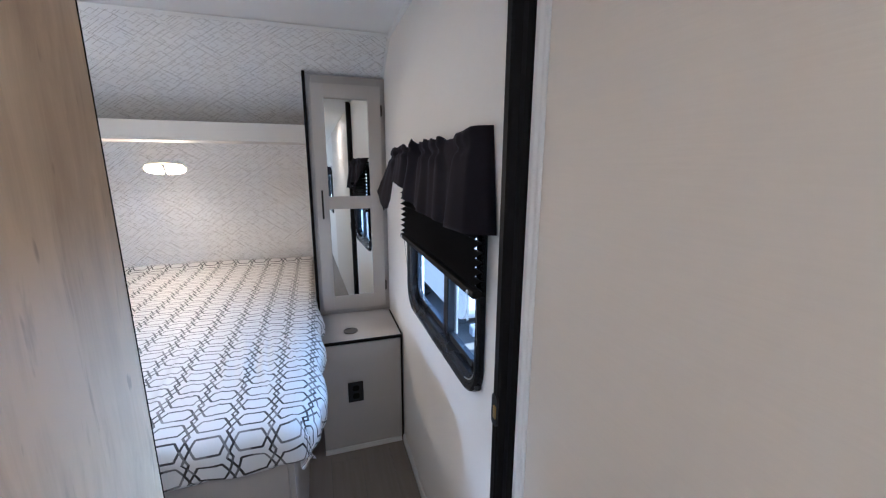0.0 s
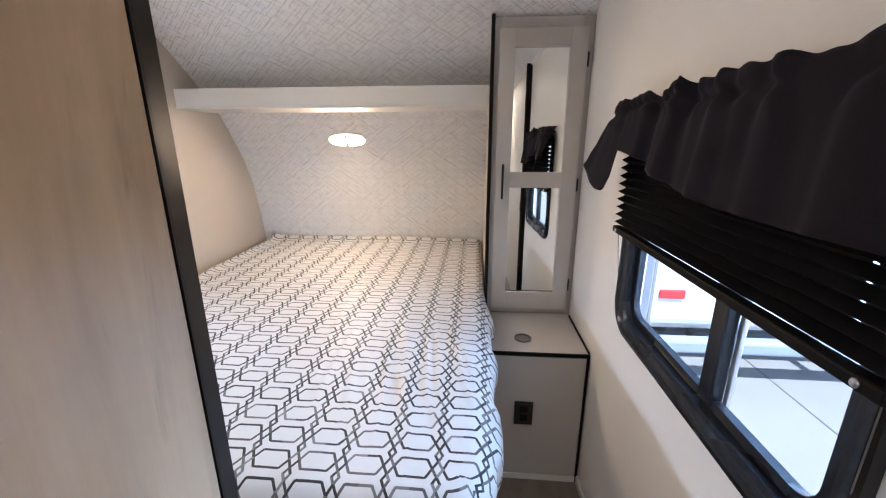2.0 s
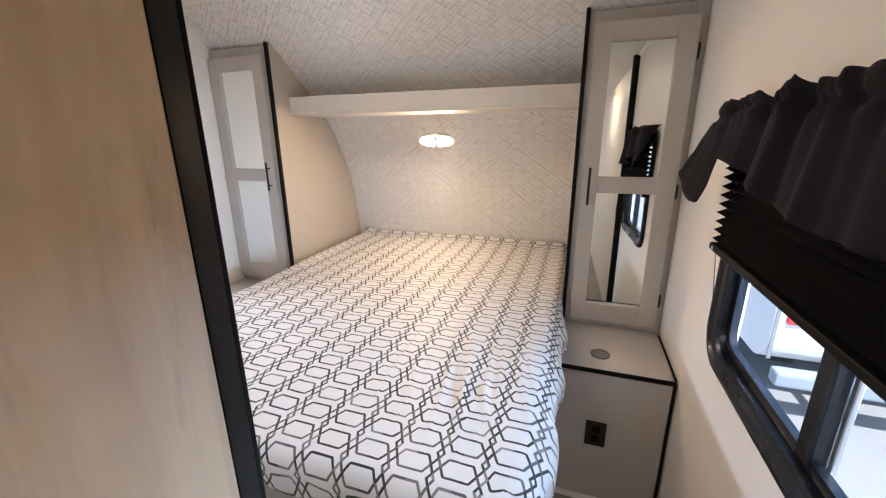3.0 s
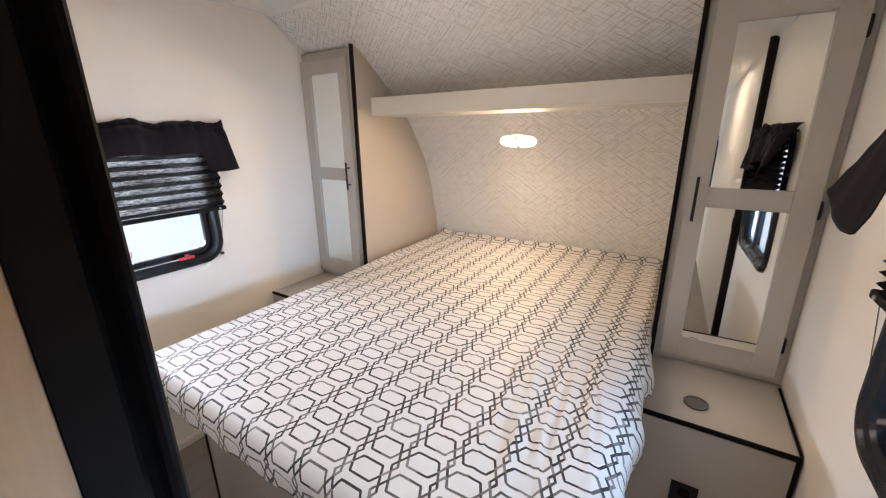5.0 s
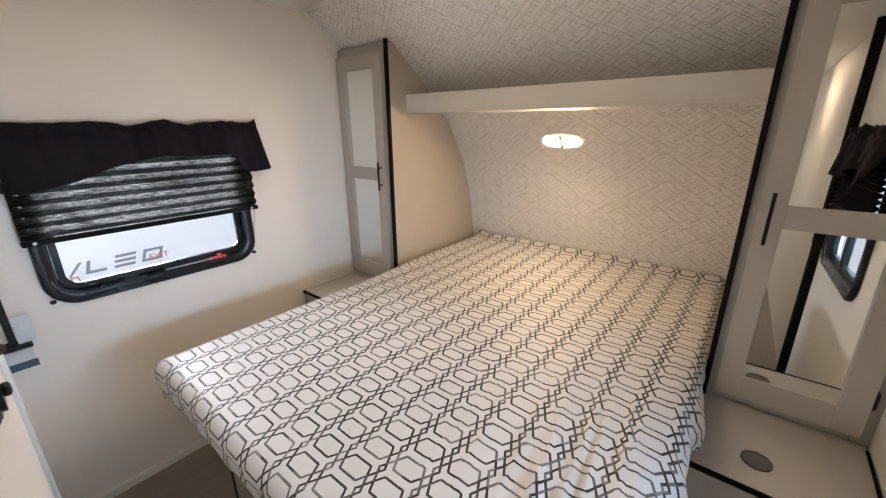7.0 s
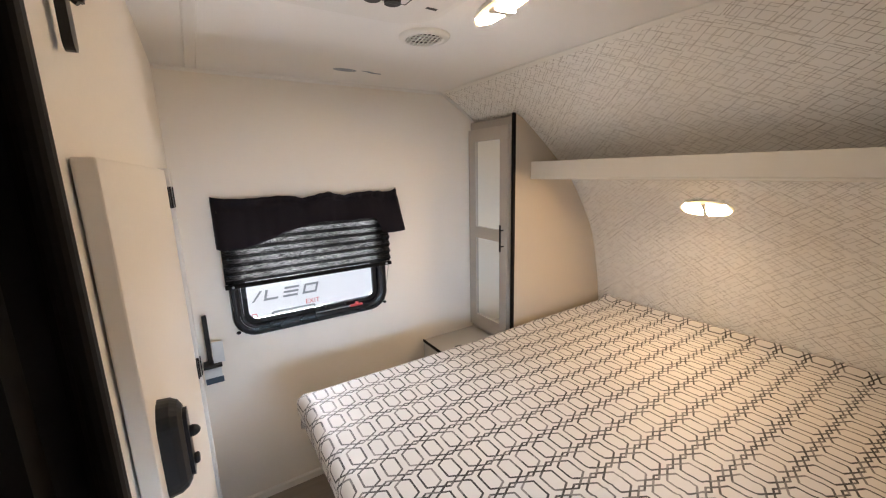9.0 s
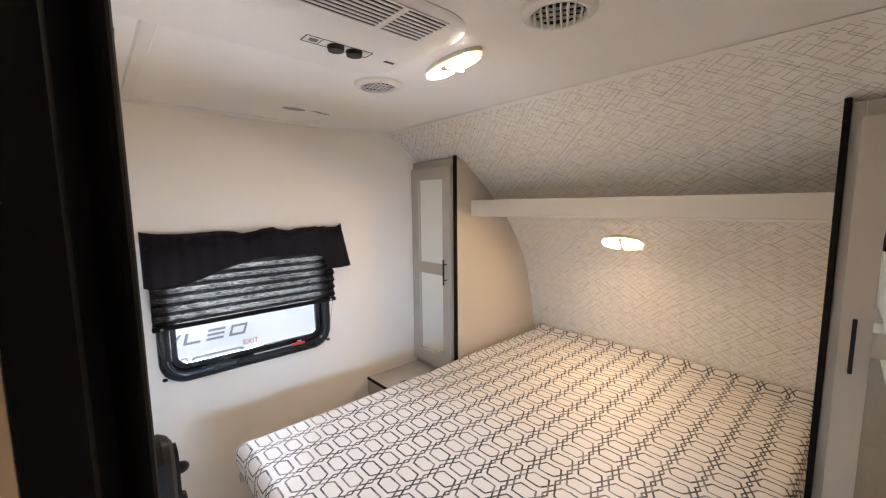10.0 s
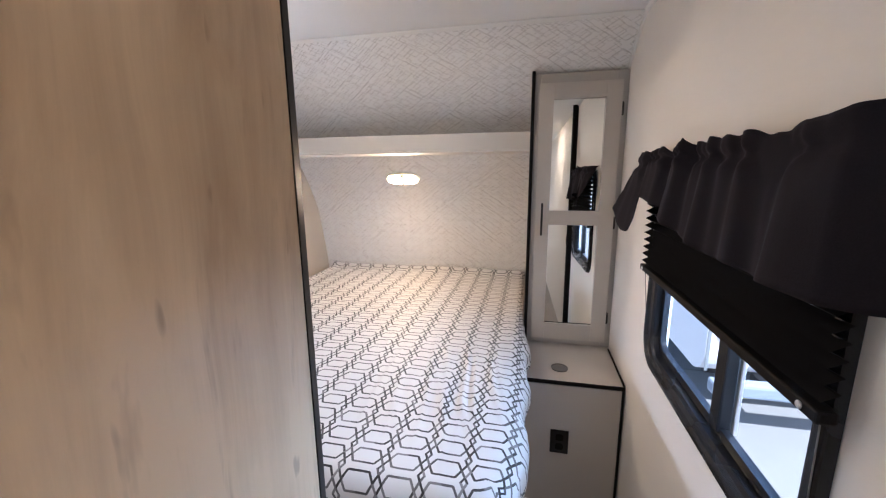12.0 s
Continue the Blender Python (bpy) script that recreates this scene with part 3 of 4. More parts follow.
CREASES = [(-0.56, 2.30, -0.50, 1.60, 0.0048), (-0.50, 2.20, -0.41, 1.56, 0.0058), (-0.43, 2.42, -0.33, 1.56, 0.0077), (-0.37, 2.30, -0.26, 1.54, 0.0058),
           (-0.33, 2.55, -0.20, 1.62, 0.0077), (-0.27, 2.36, -0.15, 1.60, 0.0068), (-0.23, 2.62, -0.12, 1.84, 0.0068), (-0.18, 2.50, -0.09, 1.74, 0.0058),
           (-0.66, 2.50, -0.60, 1.85, 0.0029), (-0.30, 1.98, -0.12, 1.52, 0.0058), (-0.80, 2.10, -0.77, 1.60, 0.0029),
           (-0.20, 2.30, -0.08, 1.66, 0.0062), (-0.36, 2.05, -0.22, 1.50, 0.0056), (-0.46, 1.95, -0.36, 1.50, 0.0043), (-0.14, 2.75, -0.08, 2.10, 0.0050)]


def crease(px, py):
    h = 0.0
    for x0, y0, x1, y1, top in CREASES:
        dx, dy = x1 - x0, y1 - y0
        t = ((px - x0) * dx + (py - y0) * dy) / (dx * dx + dy * dy)
        if 0 < t < 1:
            off = ((px - x0) * dy - (py - y0) * dx) / math.hypot(dx, dy) + 0.010 * math.sin(t * 5 + x0 * 20)
            h += top * math.sin(math.pi * t) * (math.exp(-(off / 0.0055) ** 2) - 0.25 * math.exp(-((off - 0.016) / 0.011) ** 2))
    return h


def cover():
    W, Ln, DROP = BX1 - BX0, BY1 - BY0, 0.12
    bm = bmesh.new()
    uvl = bm.loops.layers.uv.new("UVMap")
    r = 0.050
    a = r * math.pi / 2
    width = W - 2 * r + 2 * a
    length = Ln - r + a
    nu, nv = 190, 230
    us = [-DROP + (width + 2 * DROP) * i / nu for i in range(nu + 1)]
    vs = [-DROP + (length + DROP) * j / nv for j in range(nv + 1)]
    grid = []
    for v in vs:
        row = []
        for u in us:
            left = u <= width / 2
            x, zx = fold(u if left else width - u, r)
            y, zy = fold(v, r)
            R = 0.045 if left else 0.10
            if x < R and y < R:
                qx, qy = (R - x) / R, (R - y) / R
                k = max(qx, qy) / max(1e-6, math.hypot(qx, qy))
                x, y = R - qx * k * R, R - qy * k * R
            z = -math.hypot(zx, zy) if min(zx, zy) > -r else min(zx, zy)
            px = (BX0 + x) if left else (BX1 - x)
            py = BY0 + y
            if left:
                tip = math.exp(-((x + y) / 0.06) ** 2) * (1 if z > -0.10 else 0.3)
                px, py = px - 0.030 * tip, py - 0.010 * tip
            # folds and hollows in the cover
            n1 = noise.noise(Vector((px * 2.1, py * 1.6, 3.1)))
            ridge = 1 - abs(noise.noise(Vector((px * 9 + py * 2.5, py * 1.6, 7.7))))
            pull = max(0.0, 1 - abs(px + 0.32) / 0.30) * max(0.0, 1 - abs(py - 2.15) / 0.62)
            z += 0.007 * n1 + crease(px, py) + 0.004 * pull * (ridge ** 6) + 0.0018 * (ridge ** 3)
            rim = max(0.0, 1 - (BY1 - py) / 0.10)
            z += 0.028 * rim * rim * (3 - 2 * rim)
            rimx = max(0.0, 1 - (px - BX0) / 0.07) * max(0.0, min(1.0, (py - 2.4) / 0.4))
            z += 0.030 * rimx
            if z < -0.05:
                z += 0.006 * math.sin((u + v) * 34)
                px += (0.004 if left else -0.004) * math.sin(v * 41)
            if not left and z < 0.0:
                # the hanging side swells outwards over the nightstand
                reach = max(0.0, min(1.0, (2.68 - py) / 0.25)) * min(1.0, max(0.0, (py - 1.45) / 0.2))
                swell = math.sin(min(1.0, -z / 0.09) * math.pi / 2)
                px += swell * reach * (0.028 + 0.010 * math.sin(py * 19) + 0.006 * math.sin(py * 43))
            row.append(bm.verts.new((px - (BX0 + BX1) / 2, py - BY0, BZ - MB + z)))
        grid.append(row)
    for j in range(nv):
        for i in range(nu):
            f = bm.faces.new((grid[j][i], grid[j][i + 1], grid[j + 1][i + 1], grid[j + 1][i]))
            f.smooth = True
            for lp, (p, q) in zip(f.loops, ((i, j), (i + 1, j), (i + 1, j + 1), (i, j + 1))):
                lp[uvl].uv = (us[p] + 0.003, vs[q] + 0.0)
    ob = part("fitted_cover", bm, HEX, mattress, smooth=True)
    return ob


cover()
part("core", boxes(((-(BX1 - BX0) / 2 + 0.03, 0.03, 0.0), ((BX1 - BX0) / 2 - 0.03, BY1 - BY0 - 0.03, 0.125)), bev=0.03), WHITE, mattress)


# ---- wardrobes and nightstands, built for one side and mirrored for the other ----
def side_units(d, words):
    """d = 1: by the east wall; d = -1: by the west wall. Local x runs from the bed's edge (0) to the wall (0.42)."""
    x0 = MID + d * 0.78

    def X(v):
        return d * v

    w = empty("wardrobe", (x0, 2.70, 0.64), words[0], "wardrobe")
    top = 1.965 - 0.64

    def bx(name, material, *items, parent=w, label="", bev=0.0015):
        return part(name, boxes(*[((X(p[0]), p[1], p[2]), (X(q[0]), q[1], q[2])) for p, q in items], bev=bev), material, parent, label)

    # side panel towards the bed, following the curve of the nose
    pts = [(0.025, -0.04), (0.025, 1.975 - 0.64)]
    for z in (1.95, 1.875, 1.771, 1.70, 1.635, 1.55, 1.473, 1.38, 1.281, 1.18, 1.075, 0.95, 0.816, 0.60):
        pts.append((nose_y(z) - 2.70 + 0.004, z - 0.64))
    bm = prism(bmesh.new(), pts, "x", X(0.0), X(0.016))
    part("side_panel", bm, PANEL, w, "beige laminate side panel cut to the curved wall")
    bx("edge_trim", BLACK, ((-0.004, 0.004, -0.03), (0.012, 0.0245, 1.978 - 0.64)), bev=0.003)
    bx("face_frame", GREYDARK, ((0.0125, 0.018, 0), (0.040, 0.036, top)), ((0.378, 0.018, 0), (0.4215, 0.036, top)),
       ((0.0405, 0.018, 0), (0.3775, 0.036, 0.050)), ((0.0405, 0.018, top - 0.060), (0.3775, 0.036, top)))
    bx("back", DARKGREY, ((0.020, 0.30, 0), (0.40, 0.31, 1.0)))
    # door of stiles and rails with two mirrors
    z0, z1 = 0.672 - 0.64, 1.920 - 0.64
    dr = bx("door", GREY, ((0.034, -0.004, z0), (0.098, 0.016, z1)), ((0.326, -0.004, z0), (0.394, 0.016, z1)), parent=w, bev=0.0012)
    bx("rail", GREY, ((0.0982, -0.004, z0), (0.3258, 0.016, 0.756 - 0.64)), parent=dr, bev=0.0012)
    bx("rail", GREY, ((0.0982, -0.004, 1.265 - 0.64), (0.3258, 0.016, 1.335 - 0.64)), parent=dr, bev=0.0012)
    bx("rail", GREY, ((0.0982, -0.004, 1.850 - 0.64), (0.3258, 0.016, z1)), parent=dr, bev=0.0012)
    for za, zb in ((0.752, 1.269), (1.331, 1.854)):
        pane = bx("mirror", MIRROR, ((0.094, 0.0065, za - 0.64), (0.330, 0.0095, zb - 0.64)), parent=dr, label="tall mirror pane", bev=0)
        if d > 0:
            # the mirrors of this door hang a little out of true
            c = Vector((0.212, 0.008, (za + zb) / 2 - 0.64))
            pane.matrix_local = Matrix.Translation(c) @ pose(0, 0, 0, -1.25, 0, 0.85) @ Matrix.Translation(-c)
    hb = bmesh.new()
    box(hb, (X(0.058), -0.034, 1.215 - 0.64), (X(0.068), -0.026, 1.372 - 0.64), 0.002)
    tube(hb, (X(0.063), -0.028, 1.245 - 0.64), (X(0.063), -0.003, 1.245 - 0.64), 0.004)
    tube(hb, (X(0.063), -0.028, 1.340 - 0.64), (X(0.063), -0.003, 1.340 - 0.64), 0.004)
    part("handle", hb, BLACKM, dr, "black bar handle")
    for hz in (1.80, 1.28, 0.80):
        hg = bmesh.new()
        prism(hg, [(X(0.398 + (y - 0.004) * 1.0), z) for y, z in round_rect(-0.004, hz - 0.672, 0.010, hz - 0.612, 0.006, 4)], "y", 0.006, 0.0175)
        tube(hg, (X(0.399), 0.006, hz - 0.665), (X(0.399), 0.006, hz - 0.619), 0.0055, seg=10)
        part("hinge", hg, BLACKM, dr, "black hinge")

    # nightstand
    s = empty("nightstand", (x0, 2.333, 0.0), words[1], "nightstand")
    bx("front_panel", GREY, ((-0.003, 0.0, 0.03), (0.408, 0.016, 0.618)), parent=s)
    bx("top", GREY, ((-0.003, 0.004, 0.6185), (0.418, 1.10, 0.637)), parent=s)
    bx("kick_strip", TRIM, ((-0.003, -0.004, 0.0), (0.408, 0.012, 0.029)), parent=s, bev=0.003)
    bx("edge_trim", BLACK, ((-0.003, -0.005, 0.622), (0.418, 0.0035, 0.6395)), parent=s, bev=0.003)
    bx("edge_trim", BLACK, ((0.4085, -0.005, 0.0), (0.418, 0.010, 0.6215)), parent=s, bev=0.003)
    bx("edge_trim", BLACK, ((0.411, 0.004, 0.6375), (0.419, 0.36, 0.6435)), parent=s, bev=0.002)
    g = bmesh.new()
    prism(g, [(X(p), q) for p, q in ellipse(0.163, 0.118, 0.037, 0.037)], "z", 0.6372, 0.640)
    ring(g, [(X(p), q) for p, q in ellipse(0.163, 0.118, 0.037, 0.037)], [(X(p), q) for p, q in ellipse(0.163, 0.118, 0.031, 0.031)], "z", 0.6375, 0.6422)
    part("grommet", g, DARKGREY, s, "dark grey round grommet")
    if d > 0:
        o = part("outlet", boxes(((0.128, -0.006, 0.292), (0.206, -0.0005, 0.406)), bev=0.003), BLACKP, s, "black outlet plate")
        for z in (0.327, 0.372):
            part("socket", prism(bmesh.new(), round_rect(0.150, z - 0.015, 0.184, z + 0.015, 0.009, 4), "y", -0.0085, -0.006), BLACK, o)


side_units(1, ("narrow grey wardrobe with two mirror panes, by the window wall", "grey nightstand with black edging, outlet and round grommet"))
side_units(-1, ("narrow grey wardrobe with two mirror panes, beside the bed", "grey nightstand with black edging beside the bed"))

# shelf over the head of the bed
shelf = empty("shelf", (MID, 2.84, 1.62), "beige laminate shelf spanning above the head of the bed", "shelf")
SH = 0.7785
part("fascia", boxes(((-SH, 0.0, 0.018), (SH, 0.016, 0.102)), bev=0.002), FASCIA, shelf)
part("board", boxes(((-SH, 0.0125, 0.006), (SH, 0.30, 0.0175))), FASCIA, shelf)
part("lip", boxes(((-SH, -0.004, 0.006), (SH, 0.012, 0.0178)), bev=0.002), FASCIA, shelf)


# ---- lamps ----
def oval_lamp(name, m, label, lens):
    """A double oval surface lamp; local z points out of the surface, x along its length."""
    ob = empty(name, (0, 0, 0), label, "lamp", "double oval lamps")
    ob.matrix_world = m
    bm = bmesh.new()
    prism(bm, ellipse(0, 0, 0.124, 0.050, 40), "z", 0.0, 0.012)
    part("base", bm, WHITE, ob)
    # raised rim also shields the ceiling and wall from grazing light
    part("rim", ring(bmesh.new(), ellipse(0, 0, 0.122, 0.047, 40), ellipse(0, 0, 0.1155, 0.0415, 40), "z", 0.0122, 0.0190), FRINGE_RIM, ob, "rim with an added warm fringe glow")
    for sx in (-1, 1):
        bm = bmesh.new()
        rings = []
        for f, z in ((1.0, 0.0122), (0.98, 0.017), (0.86, 0.021), (0.6, 0.0235), (0.3, 0.0245)):
            row = []
            for i in range(24):
                t = 2 * math.pi * i / 24
                cx = math.copysign(abs(math.cos(t)) ** 0.8, math.cos(t))
                sy = math.copysign(abs(math.sin(t)) ** 0.8, math.sin(t))
                taper = 1.0 - 0.10 * max(0.0, cx)
                row.append(bm.verts.new((sx * (0.0605 + 0.0530 * f * cx), 0.038 * f * sy * taper, z)))
            rings.append(row)
        for r0, r1 in zip(rings, rings[1:]):
            for i in range(24):
                bm.faces.new((r0[i], r0[(i + 1) % 24], r1[(i + 1) % 24], r1[i]))
        bm.faces.new(rings[-1])
        part("lens", bm, lens, ob, "glowing warm lens", smooth=False)
    sw = part("switch", prism(bmesh.new(), [(-0.014, -0.041), (0.014, -0.041), (0.0065, -0.014), (0.0065, 0.014), (0.014, 0.041), (-0.014, 0.041), (-0.0065, 0.014), (-0.0065, -0.014)], "z", 0.0122, 0.029), TRIM, ob)
    return ob


LAMP_N = Vector((0, -0.79, -0.61)).normalized()
zx = Vector((1, 0, 0))
lamp_m = Matrix.Translation((-0.882, nose_y(1.485) - 0.002, 1.485)) @ Matrix((zx, LAMP_N.cross(zx), LAMP_N)).transposed().to_4x4()
oval_lamp("wall_lamp", lamp_m @ Matrix.Scale(0.93, 4), "lit double oval lamp on the papered wall", LENS_WALL)
oval_lamp("ceiling_lamp", pose(-0.872, 1.990, ZC - 0.001, 180, 0, -8) @ Matrix.Diagonal((1.10, 0.82, 1, 1)), "lit double oval lamp on the white ceiling", LENS_CEIL)
oval_lamp("ceiling_lamp", pose(0.08, -0.10, ZC - 0.001, 180, 0, 90), "lit double oval lamp on the white ceiling", LENS_HALL)

# ---- air conditioner cover in the ceiling ----
ac = empty("air_conditioner", (-0.89, 1.50, ZC), "white ceiling air conditioner cover with louvres and knobs", "air conditioner")
ac.scale = (1, 1, 0.5)
bm = bmesh.new()
o1 = round_rect(-0.255, -0.42, 0.240, 0.400, 0.13, 9)
o2 = round_rect(-0.245, -0.41, 0.230, 0.390, 0.125, 9)
o3 = round_rect(-0.225, -0.39, 0.212, 0.370, 0.115, 9)
rows = [[bm.verts.new((x, y, z)) for x, y in o] for o, z in ((o1, 0.0), (o1, -0.006), (o2, -0.014), (o3, -0.020))]
for r0, r1 in zip(rows, rows[1:]):
    for i in range(len(r0)):
        bm.faces.new((r0[i], r0[(i + 1) % len(r0)], r1[(i + 1) % len(r0)], r1[i]))
bm.faces.new(rows[-1])
part("cover", bm, WHITE, ac)
part("grille_shade", boxes(((0.076, -0.26, -0.0215), (0.208, 0.30, -0.0203))), OPENING_SHADE, ac, "dark sheet for the shade inside the louvre opening")
for k in range(9):
    x = 0.080 + k * 0.0155
    part("slat", boxes(((x, -0.26, -0.0265), (x + 0.0070, 0.30, -0.0218)), bev=0.001), WHITE, ac)
part("grille_bar", boxes(((0.074, 0.172, -0.0275), (0.210, 0.187, -0.0216)), bev=0.001), WHITE, ac)
part("grille_bar", boxes(((0.074, -0.06, -0.0275), (0.210, -0.045, -0.0216)), bev=0.001), WHITE, ac)
lab = part("control_label", ring(bmesh.new(), round_rect(-0.106, 0.07, -0.062, 0.262, 0.003, 2), round_rect(-0.103, 0.073, -0.065, 0.259, 0.002, 2), "z", -0.0210, -0.0200), BLACK, ac, "thin black outlined control label")
part("icon", boxes(((-0.094, 0.085, -0.0209), (-0.074, 0.108, -0.0201)), ((-0.098, 0.113, -0.0209), (-0.068, 0.116, -0.0201))), DARKGREY, lab)
for y in (0.160, 0.215):
    kb = part("knob", tube(bmesh.new(), (-0.086, y, -0.020), (-0.086, y, -0.044), 0.023, 0.021, seg=22), BLACKP, ac, "round black knob")
    part("pointer", boxes(((-0.088, y - 0.016, -0.044), (-0.084, y + 0.016, -0.0401)), bev=0.001), DARKGREY, kb)
part("sensor", boxes(((-0.098, 0.318, -0.0225), (-0.086, 0.352, -0.0201)), bev=0.001), BLACKP, ac, "small black sensor")


def round_vent(at, rot, tilt, label):
    v = empty("ceiling_vent", at, label, "vent", "round ceiling vents")
    v.rotation_euler = (0, 0, radians(rot))
    bm = bmesh.new()
    prof = ((0.086, 0.0), (0.086, -0.004), (0.080, -0.010), (0.068, -0.014), (0.062, -0.013), (0.060, -0.004))
    rows = [[bm.verts.new((r * math.cos(2 * math.pi * i / 36), r * math.sin(2 * math.pi * i / 36), z)) for i in range(36)] for r, z in prof]
    for r0, r1 in zip(rows, rows[1:]):
        for i in range(36):
            bm.faces.new((r0[i], r0[(i + 1) % 36], r1[(i + 1) % 36], r1[i]))
    part("ring", bm, WHITE, v, smooth=True)
    part("duct", prism(bmesh.new(), ellipse(0, 0, 0.060, 0.060, 30), "z", -0.004, -0.001), OPENING_SHADE, v, "dark disc for the shade inside the duct")
    for k in range(8):
        x = -0.051 + k * 0.0146
        hlen = math.sqrt(max(0.0, 0.060 ** 2 - x * x))
        bm = bmesh.new()
        box(bm, (-0.0015, -hlen, -0.006), (0.0015, hlen, 0.004))
        bmesh.ops.transform(bm, matrix=pose(x, 0, -0.010, 0, tilt, 0), verts=bm.verts)
        part("slat", bm, WHITE, v)
    bm = bmesh.new()
    for y in (-0.024, 0.0, 0.024):
        hlen = math.sqrt(0.060 ** 2 - y * y)
        box(bm, (-hlen, y - 0.0015, -0.010), (hlen, y + 0.0015, -0.0045))
    part("cross_bar", bm, WHITE, v)


round_vent((-0.489, 1.957, ZC), 31, 20, "round white ceiling vent with open louvres")
round_vent((-1.212, 1.944, ZC), 80, 55, "round white ceiling vent with tilted louvres")

mark = empty("ceiling_decal", (-1.752, 1.905, ZC - 0.0008), "small blue-grey decal strokes on the ceiling", "decal")
bm = bmesh.new()
ring(bm, ellipse(0.0, -0.055, 0.024, 0.052, 20), ellipse(0.0, -0.050, 0.010, 0.036, 20), "z", -0.0006, 0.0)
ring(bm, ellipse(0.0, -0.050, 0.008, 0.030, 20), ellipse(0.0, -0.048, 0.002, 0.020, 20), "z", -0.0006, 0.0)
part("swirl", bm, BLUEGREY, mark)
part("stroke", prism(bmesh.new(), [(0.016, 0.015), (0.020, 0.05), (0.006, 0.080), (0.0, 0.115), (-0.012, 0.118), (-0.012, 0.07), (0.004, 0.045)], "z", -0.0006, 0.0), BLUEGREY, mark)


# ---- windows with blinds and valances ----
def window_set(name, wx, d, y0, y1, z0, z1, divider, label):
    """Window in a side wall; d = +1 or -1 points into the room. Local y from 0 at y0."""
    w = empty(name, (wx, y0, z0), label, "window", kind="structure")
    W, H = y1 - y0, z1 - z0

    def rr(i, r):
        return round_rect(i, i, W - i, H - i, r, 8)

    bm = bmesh.new()
    prof = ((0.0, 0.002, 0.105), (0.003, 0.016, 0.103), (0.010, 0.022, 0.097), (0.020, 0.022, 0.088), (0.026, 0.014, 0.082), (0.040, 0.010, 0.070),
            (0.046, 0.002, 0.064), (0.052, -0.030, 0.060))
    rows = [[bm.verts.new((d * x, p, q)) for p, q in rr(i, r)] for i, x, r in prof]
    for r0, r1 in zip(rows, rows[1:]):
        for k in range(len(r0)):
            bm.faces.new((r0[k], r0[(k + 1) % len(r0)], r1[(k + 1) % len(r0)], r1[k]))
    fr = part("window_frame", bm, FRAME, w, "black rounded clamp frame", smooth=False)
    part("sash", ring(bmesh.new(), rr(0.0525, 0.058), rr(0.074, 0.044), "x", -d * 0.012, -d * 0.030), FRAME, w, "black inner sash")
    bm = bmesh.new()
    for k in range(14):
        a = radians(185 + k * 6.0)
        ball(bm, (d * 0.0135, 0.115 + 0.083 * math.cos(a), 0.115 + 0.083 * math.sin(a)), 0.0022, seg=6)
    part("weep_holes", bm, SILVER, fr)
    if divider:
        p = divider - y0
        part("mullion", boxes(((-d * 0.034, p - 0.022, 0.060), (-d * 0.006, p + 0.022, H - 0.060)), bev=0.004), FRAME, w)
        part("mullion", boxes(((-d * 0.040, p - 0.036, 0.070), (-d * 0.031, p - 0.023, H - 0.070)), bev=0.002), SILVER, w)
        spans = ((0.070, p - 0.02), (p + 0.02, W - 0.070))
    else:
        spans = ((0.070, W - 0.070),)
    for a, b in spans:
        g = part("pane", boxes(((-d * 0.022, a, 0.068), (-d * 0.0255, b, H - 0.068))), GLASS, w, "clear glass pane")
        g.visible_shadow = False
    return w


window_set("window_1", XR, -1, 1.296, 2.114, 0.885, 1.56, 1.640, "black-framed sliding window, added out of view half covered by a blind")
exitwin = window_set("window_2", XL, 1, 1.300, 2.095, 0.915, 1.56, None, "black-framed emergency exit window half covered by a blind")

# levers and lettering of the exit window, local to its frame
bm = bmesh.new()
box(bm, (0.012, 0.57, 0.045), (0.024, 0.64, 0.058), 0.003)
box(bm, (0.012, 0.60, 0.060), (0.020, 0.62, 0.068), 0.002)
part("release_lever", bm, RED, exitwin, "red release lever")
part("release_rod", tube(bmesh.new(), (0.018, 0.385, 0.052), (0.018, 0.57, 0.052), 0.003, seg=8), SILVER, exitwin, "pale release rod")
for y in (0.16, 0.30, 0.42):
    part("clip", boxes(((0.010, y, 0.038), (0.022, y + 0.014, 0.050)), bev=0.002), BLACKP, exitwin)
cu = bpy.data.curves.new("exit_text", "FONT")
cu.body, cu.size, cu.extrude, cu.align_x = "EXIT", 0.036, 0.0004, "LEFT"
tx = new("exit_lettering", cu)
tx.data.materials.append(RED)
tx.parent = exitwin
tx.matrix_local = pose(-0.0215, 0.345, 0.100, 90, 0, 90)
tagged(tx, "red printed word on the glass")
part("exit_symbol", ring(bmesh.new(), [(0.080, 0.070), (0.115, 0.070), (0.108, 0.098), (0.088, 0.098)], [(0.085, 0.074), (0.110, 0.074), (0.105, 0.094), (0.091, 0.094)], "x", -0.0215, -0.0205), RED, exitwin, "red outline symbol")


